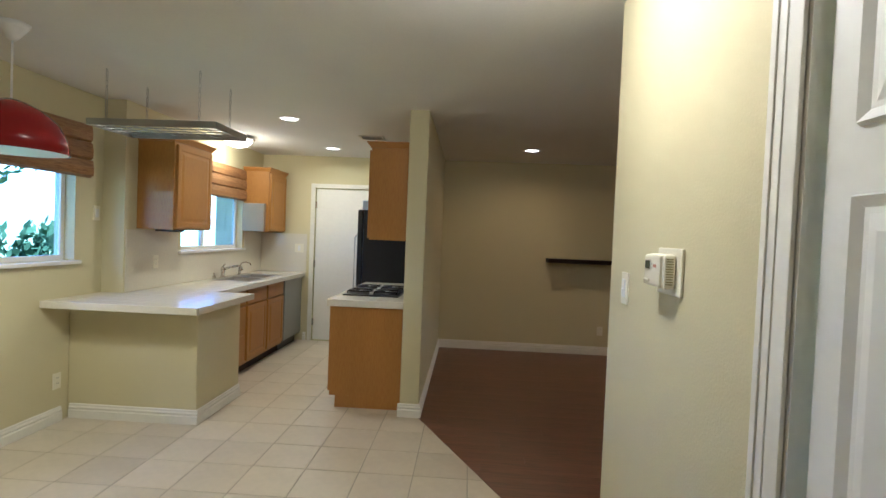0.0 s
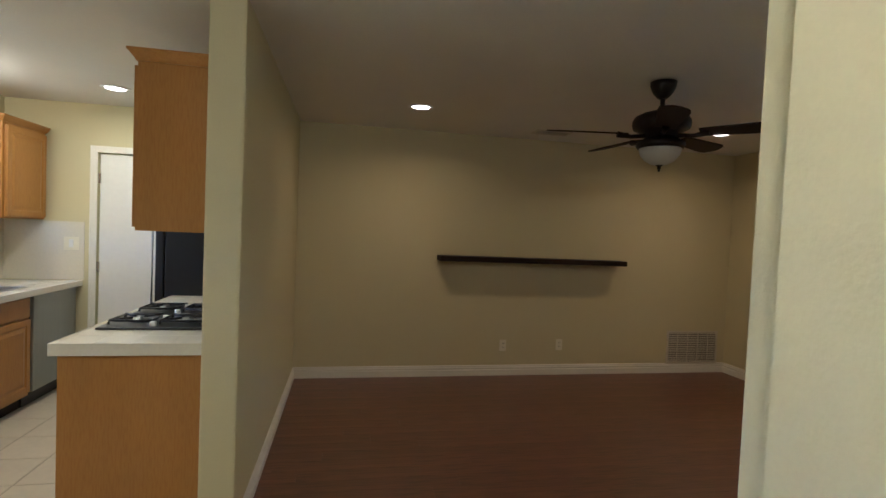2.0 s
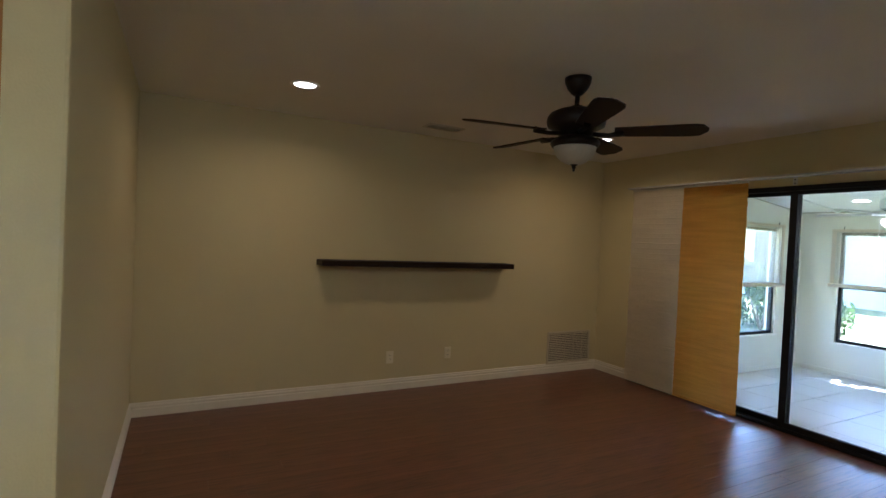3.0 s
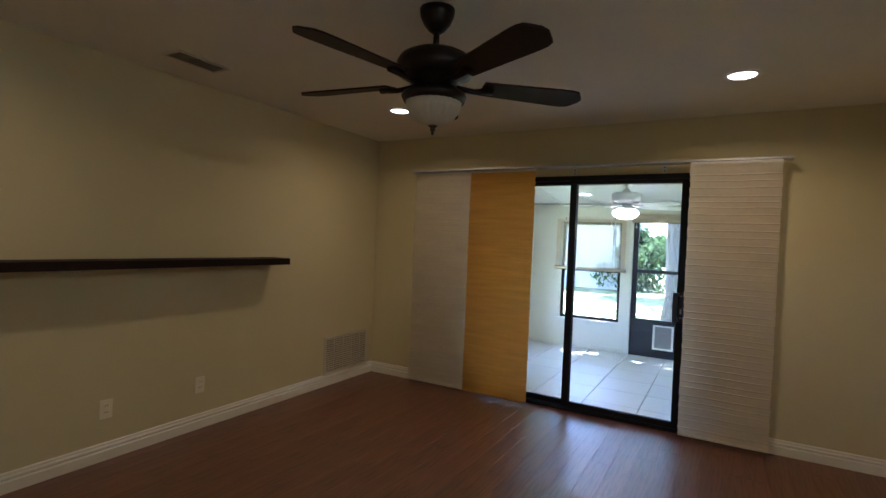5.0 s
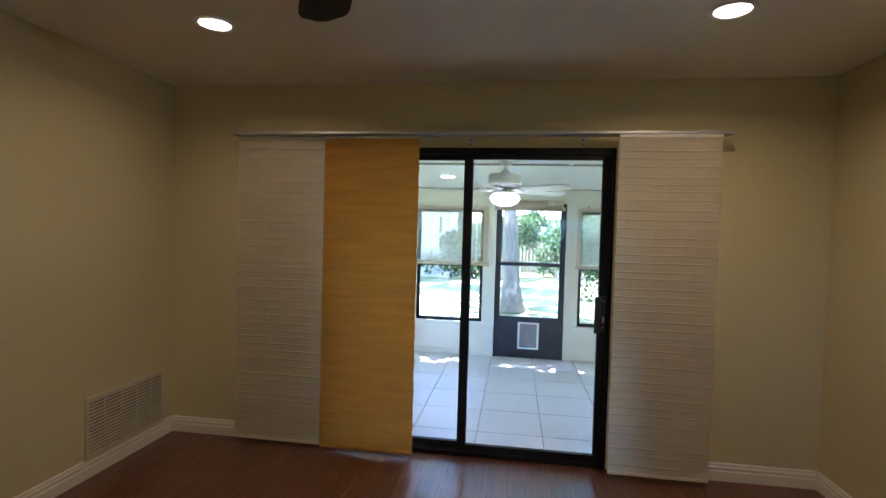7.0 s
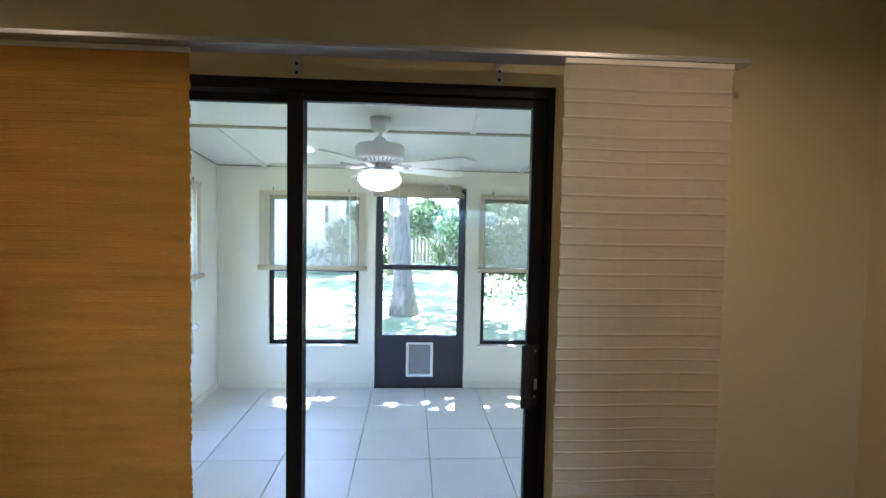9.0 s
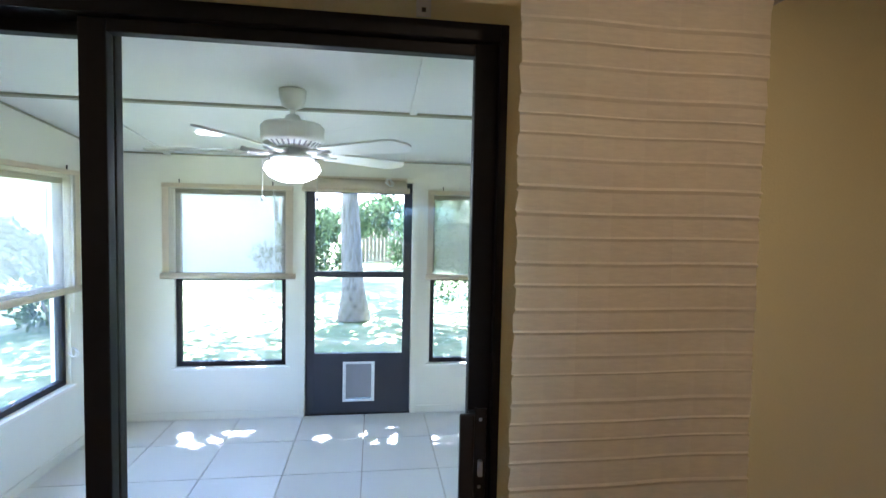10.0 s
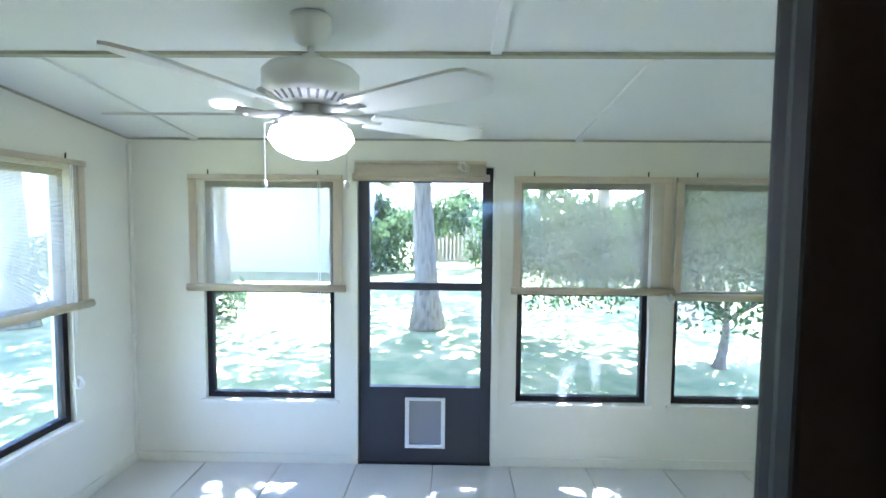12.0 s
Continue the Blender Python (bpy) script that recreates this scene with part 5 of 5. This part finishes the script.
for tx, ty in ((-7.0, 4.5), (-7.5, 8.2), (-6.8, 0.8)):
    tree(tx, ty, 3.4, 0.13, CROWN_B, "small garden tree outside the kitchen windows")


def shrub(x, y, s, label):
    root = thing("shrub", (x, y, GZ), label, "shrub", "garden shrubs")
    for k in range(4):
        a = k * 1.6
        part("stem", tube([(x, y, GZ), (x + 0.3 * s * math.cos(a), y + 0.3 * s * math.sin(a), GZ + 0.8 * s)], [0.03, 0.012], 6), M_BARK, root)
    c = new("crown", SHRUB)
    c.parent = root
    c.location = (0, 0, 0.95 * s)
    c.scale = (s, s, s)
    c.rotation_euler = (0, 0, x * 3 + y)


SL = "dense green garden shrub"
for sx_, sy_, ss in ((21.5, 3.6, 1.5), (21.8, 1.4, 1.7), (22, -1.0, 1.6), (21.6, 6.6, 1.3), (22.5, -3.2, 1.6), (11.4, 9.4, 0.9), (23, 8.3, 1.4), (-6.0, 2.6, 1.2), (-6.2, 6.4, 1.2), (9.5, 11.6, 1.0), (6.2, 11.8, 1.1)):
    shrub(sx_, sy_, ss, SL)

# neighbouring house and fence
hs = thing("neighbour_house", (22.0, 12.5, GZ), "pale-sided single-storey house across the lawn", "house")
part("wall", wall_bm("x", 20.0, 20.2, 7.6, 17.0, GZ, 2.9, [(7.92, 8.06, 1.5, 2.1), (13.5, 14.6, 1.1, 2.3)]), M_SIDING, hs)
part("wall", boxbm(20.2, 26.0, 7.6, 7.8, GZ, 2.9), M_SIDING, hs)
for ya, yb, za, zb in ((7.92, 8.06, 1.5, 2.1), (13.5, 14.6, 1.1, 2.3)):
    w_ = part("window", boxbm(20.06, 20.12, ya, yb, za, zb), M_BLACK, hs)
    for fa, fb in ((ya - 0.04, ya), (yb, yb + 0.04)):
        part("frame", boxbm(19.97, 20.05, fa, fb, za - 0.04, zb + 0.04), M_TRIM, w_)
bm = bmesh.new()
a = [bm.verts.new(p) for p in ((19.4, 7.2, 2.85), (19.4, 17.4, 2.85), (23.2, 17.4, 4.6), (23.2, 7.2, 4.6), (27, 7.2, 2.85), (27, 17.4, 2.85))]
bm.faces.new((a[0], a[1], a[2], a[3])), bm.faces.new((a[3], a[2], a[5], a[4])), bm.faces.new((a[0], a[3], a[4])), bm.faces.new((a[1], a[5], a[2])), bm.faces.new((a[0], a[4], a[5], a[1]))
part("roof", bm, M_ROOF, hs)
fence = thing("board_fence", (24.5, 0, GZ), "weathered wooden board fence along the garden", "fence")
for k in range(110):
    yy = -11 + k * 0.155
    part("board", boxbm(24.5, 24.52, yy, yy + 0.145, GZ, 1.55 + 0.02 * math.sin(k * 2.3)), M_FENCE, fence)
for z in (0.2, 1.2):
    part("rail", boxbm(24.521, 24.56, -11, 6, z, z + 0.09), M_FENCE, fence)

# ---- floor pieces ----
def clip(poly, p, n):
    """The part of a polygon on the side of the line through p to which n points."""
    out = []
    for a, b in zip(poly, poly[1:] + poly[:1]):
        da, db = (a[0] - p[0]) * n[0] + (a[1] - p[1]) * n[1], (b[0] - p[0]) * n[0] + (b[1] - p[1]) * n[1]
        if da >= 0:
            out.append(a)
        if (da >= 0) != (db >= 0):
            f = da / (da - db)
            out.append((a[0] + (b[0] - a[0]) * f, a[1] + (b[1] - a[1]) * f))
    return out


def slab(name, poly, z0, z1, material, parent, cache={}):
    cx, cy = sum(p[0] for p in poly) / len(poly), sum(p[1] for p in poly) / len(poly)
    key = (name, tuple((round(p[0] - cx, 3), round(p[1] - cy, 3)) for p in poly))
    if key not in cache:
        bm = bmesh.new()
        c = 0.0004 if name == "plank" else 0.0015
        up = [bm.verts.new((p[0] - cx - c * (1 if p[0] > cx else -1), p[1] - cy - c * (1 if p[1] > cy else -1), z1)) for p in poly]
        mid = [bm.verts.new((p[0] - cx, p[1] - cy, z1 - c)) for p in poly]
        lo_ = [bm.verts.new((p[0] - cx, p[1] - cy, z0)) for p in poly]
        bm.faces.new(up)
        for q, r in ((up, mid), (mid, lo_)):
            for k in range(len(poly)):
                bm.faces.new((q[k], r[k], r[(k + 1) % len(poly)], q[(k + 1) % len(poly)]))
        bmesh.ops.recalc_face_normals(bm, faces=bm.faces)
        me = bpy.data.meshes.new(name)
        bm.to_mesh(me)
        bm.free()
        me.materials.append(material)
        cache[key] = me
    ob = new(name, cache[key])
    ob.location = (cx, cy, 0)
    ob.parent = parent
    return ob


# wood planks along x, in the living room; their border to the tiles runs aslant from post to corner
LINE_P, LINE_N = (0.19, 5.085), (1.835, 0.94)
rnd = random.Random(21)
PW = 0.127
y = SY - 0.2
while y < NX - 0.002:
    yb = min(y + PW, NX - 0.001)
    x = 0.0 - rnd.uniform(0, 1.1)
    while x < EX:
        xb = x + 1.22
        poly = [(max(x, 0.191), y + 0.0006), (min(xb, EX - 0.001), y + 0.0006), (min(xb, EX - 0.001), yb - 0.0006), (max(x, 0.191), yb - 0.0006)]
        if xb > 0.2:
            poly = clip(poly, LINE_P, LINE_N) if y < 5.09 else poly
            if len(poly) > 2 and max(p[0] for p in poly) - min(p[0] for p in poly) > 0.01:
                slab("plank", poly, -0.021, 0.0, M_WOOD, floor)
        x = xb + 0.0006
    y += PW
# a fine dark strip of grout bed under the kitchen tiles
T0X, T0Y, TP = -0.735, 4.78, 0.33
structure("tile_bed", boxbm(WX, 0.19, -1.5, NX, -0.0215, -0.003), M_GROUT, "grey-beige grout bed of the tile floor", "floor")
bm = bmesh.new()
vs = [bm.verts.new(p) for p in ((0.1905, -1.5, -0.003), (1.13, -1.5, -0.003), (1.13, 3.25, -0.003), (0.1905, 5.08, -0.003))]
bm.faces.new(vs)
structure("tile_bed", bm, M_GROUT, "grey-beige grout bed of the tile floor", "floor")
for i in range(-6, 8):
    for j in range(-20, 10):
        xa, ya = T0X + i * TP + 0.003, T0Y + j * TP + 0.003
        poly = [(xa, ya), (xa + TP - 0.006, ya), (xa + TP - 0.006, ya + TP - 0.006), (xa, ya + TP - 0.006)]
        for p, n in (((WX, 0), (1, 0)), ((1.129, 0), (-1, 0)), ((0, NX), (0, -1)), ((0, -1.5), (0, 1))):
            poly = clip(poly, p, n) if poly else poly
        if poly and max(p[0] for p in poly) > 0.19:
            poly = clip(poly, (0.19, 5.075), (-1.835, -0.94)) if min(p[1] for p in poly) < 5.08 else clip(poly, (0.18, 0), (-1, 0))
        if len(poly) > 2:
            slab("tile", poly, -0.0205, 0.0, M_TILE, floor)
PTP = 0.4755
for i in range(-4, 3):
    for j in range(-7, 5):
        xa, ya = 6.76 + i * PTP + 0.003, 5.01 + j * PTP + 0.003
        poly = [(xa, ya), (xa + PTP - 0.006, ya), (xa + PTP - 0.006, ya + PTP - 0.006), (xa, ya + PTP - 0.006)]
        for p, n in (((EX + 0.142, 0), (1, 0)), ((PX, 0), (-1, 0)), ((0, PN), (0, -1)), ((0, PS), (0, 1))):
            poly = clip(poly, p, n) if poly else poly
        if len(poly) > 2:
            slab("tile", poly, -0.0115, 0.0, M_PTILE, porch_floor)
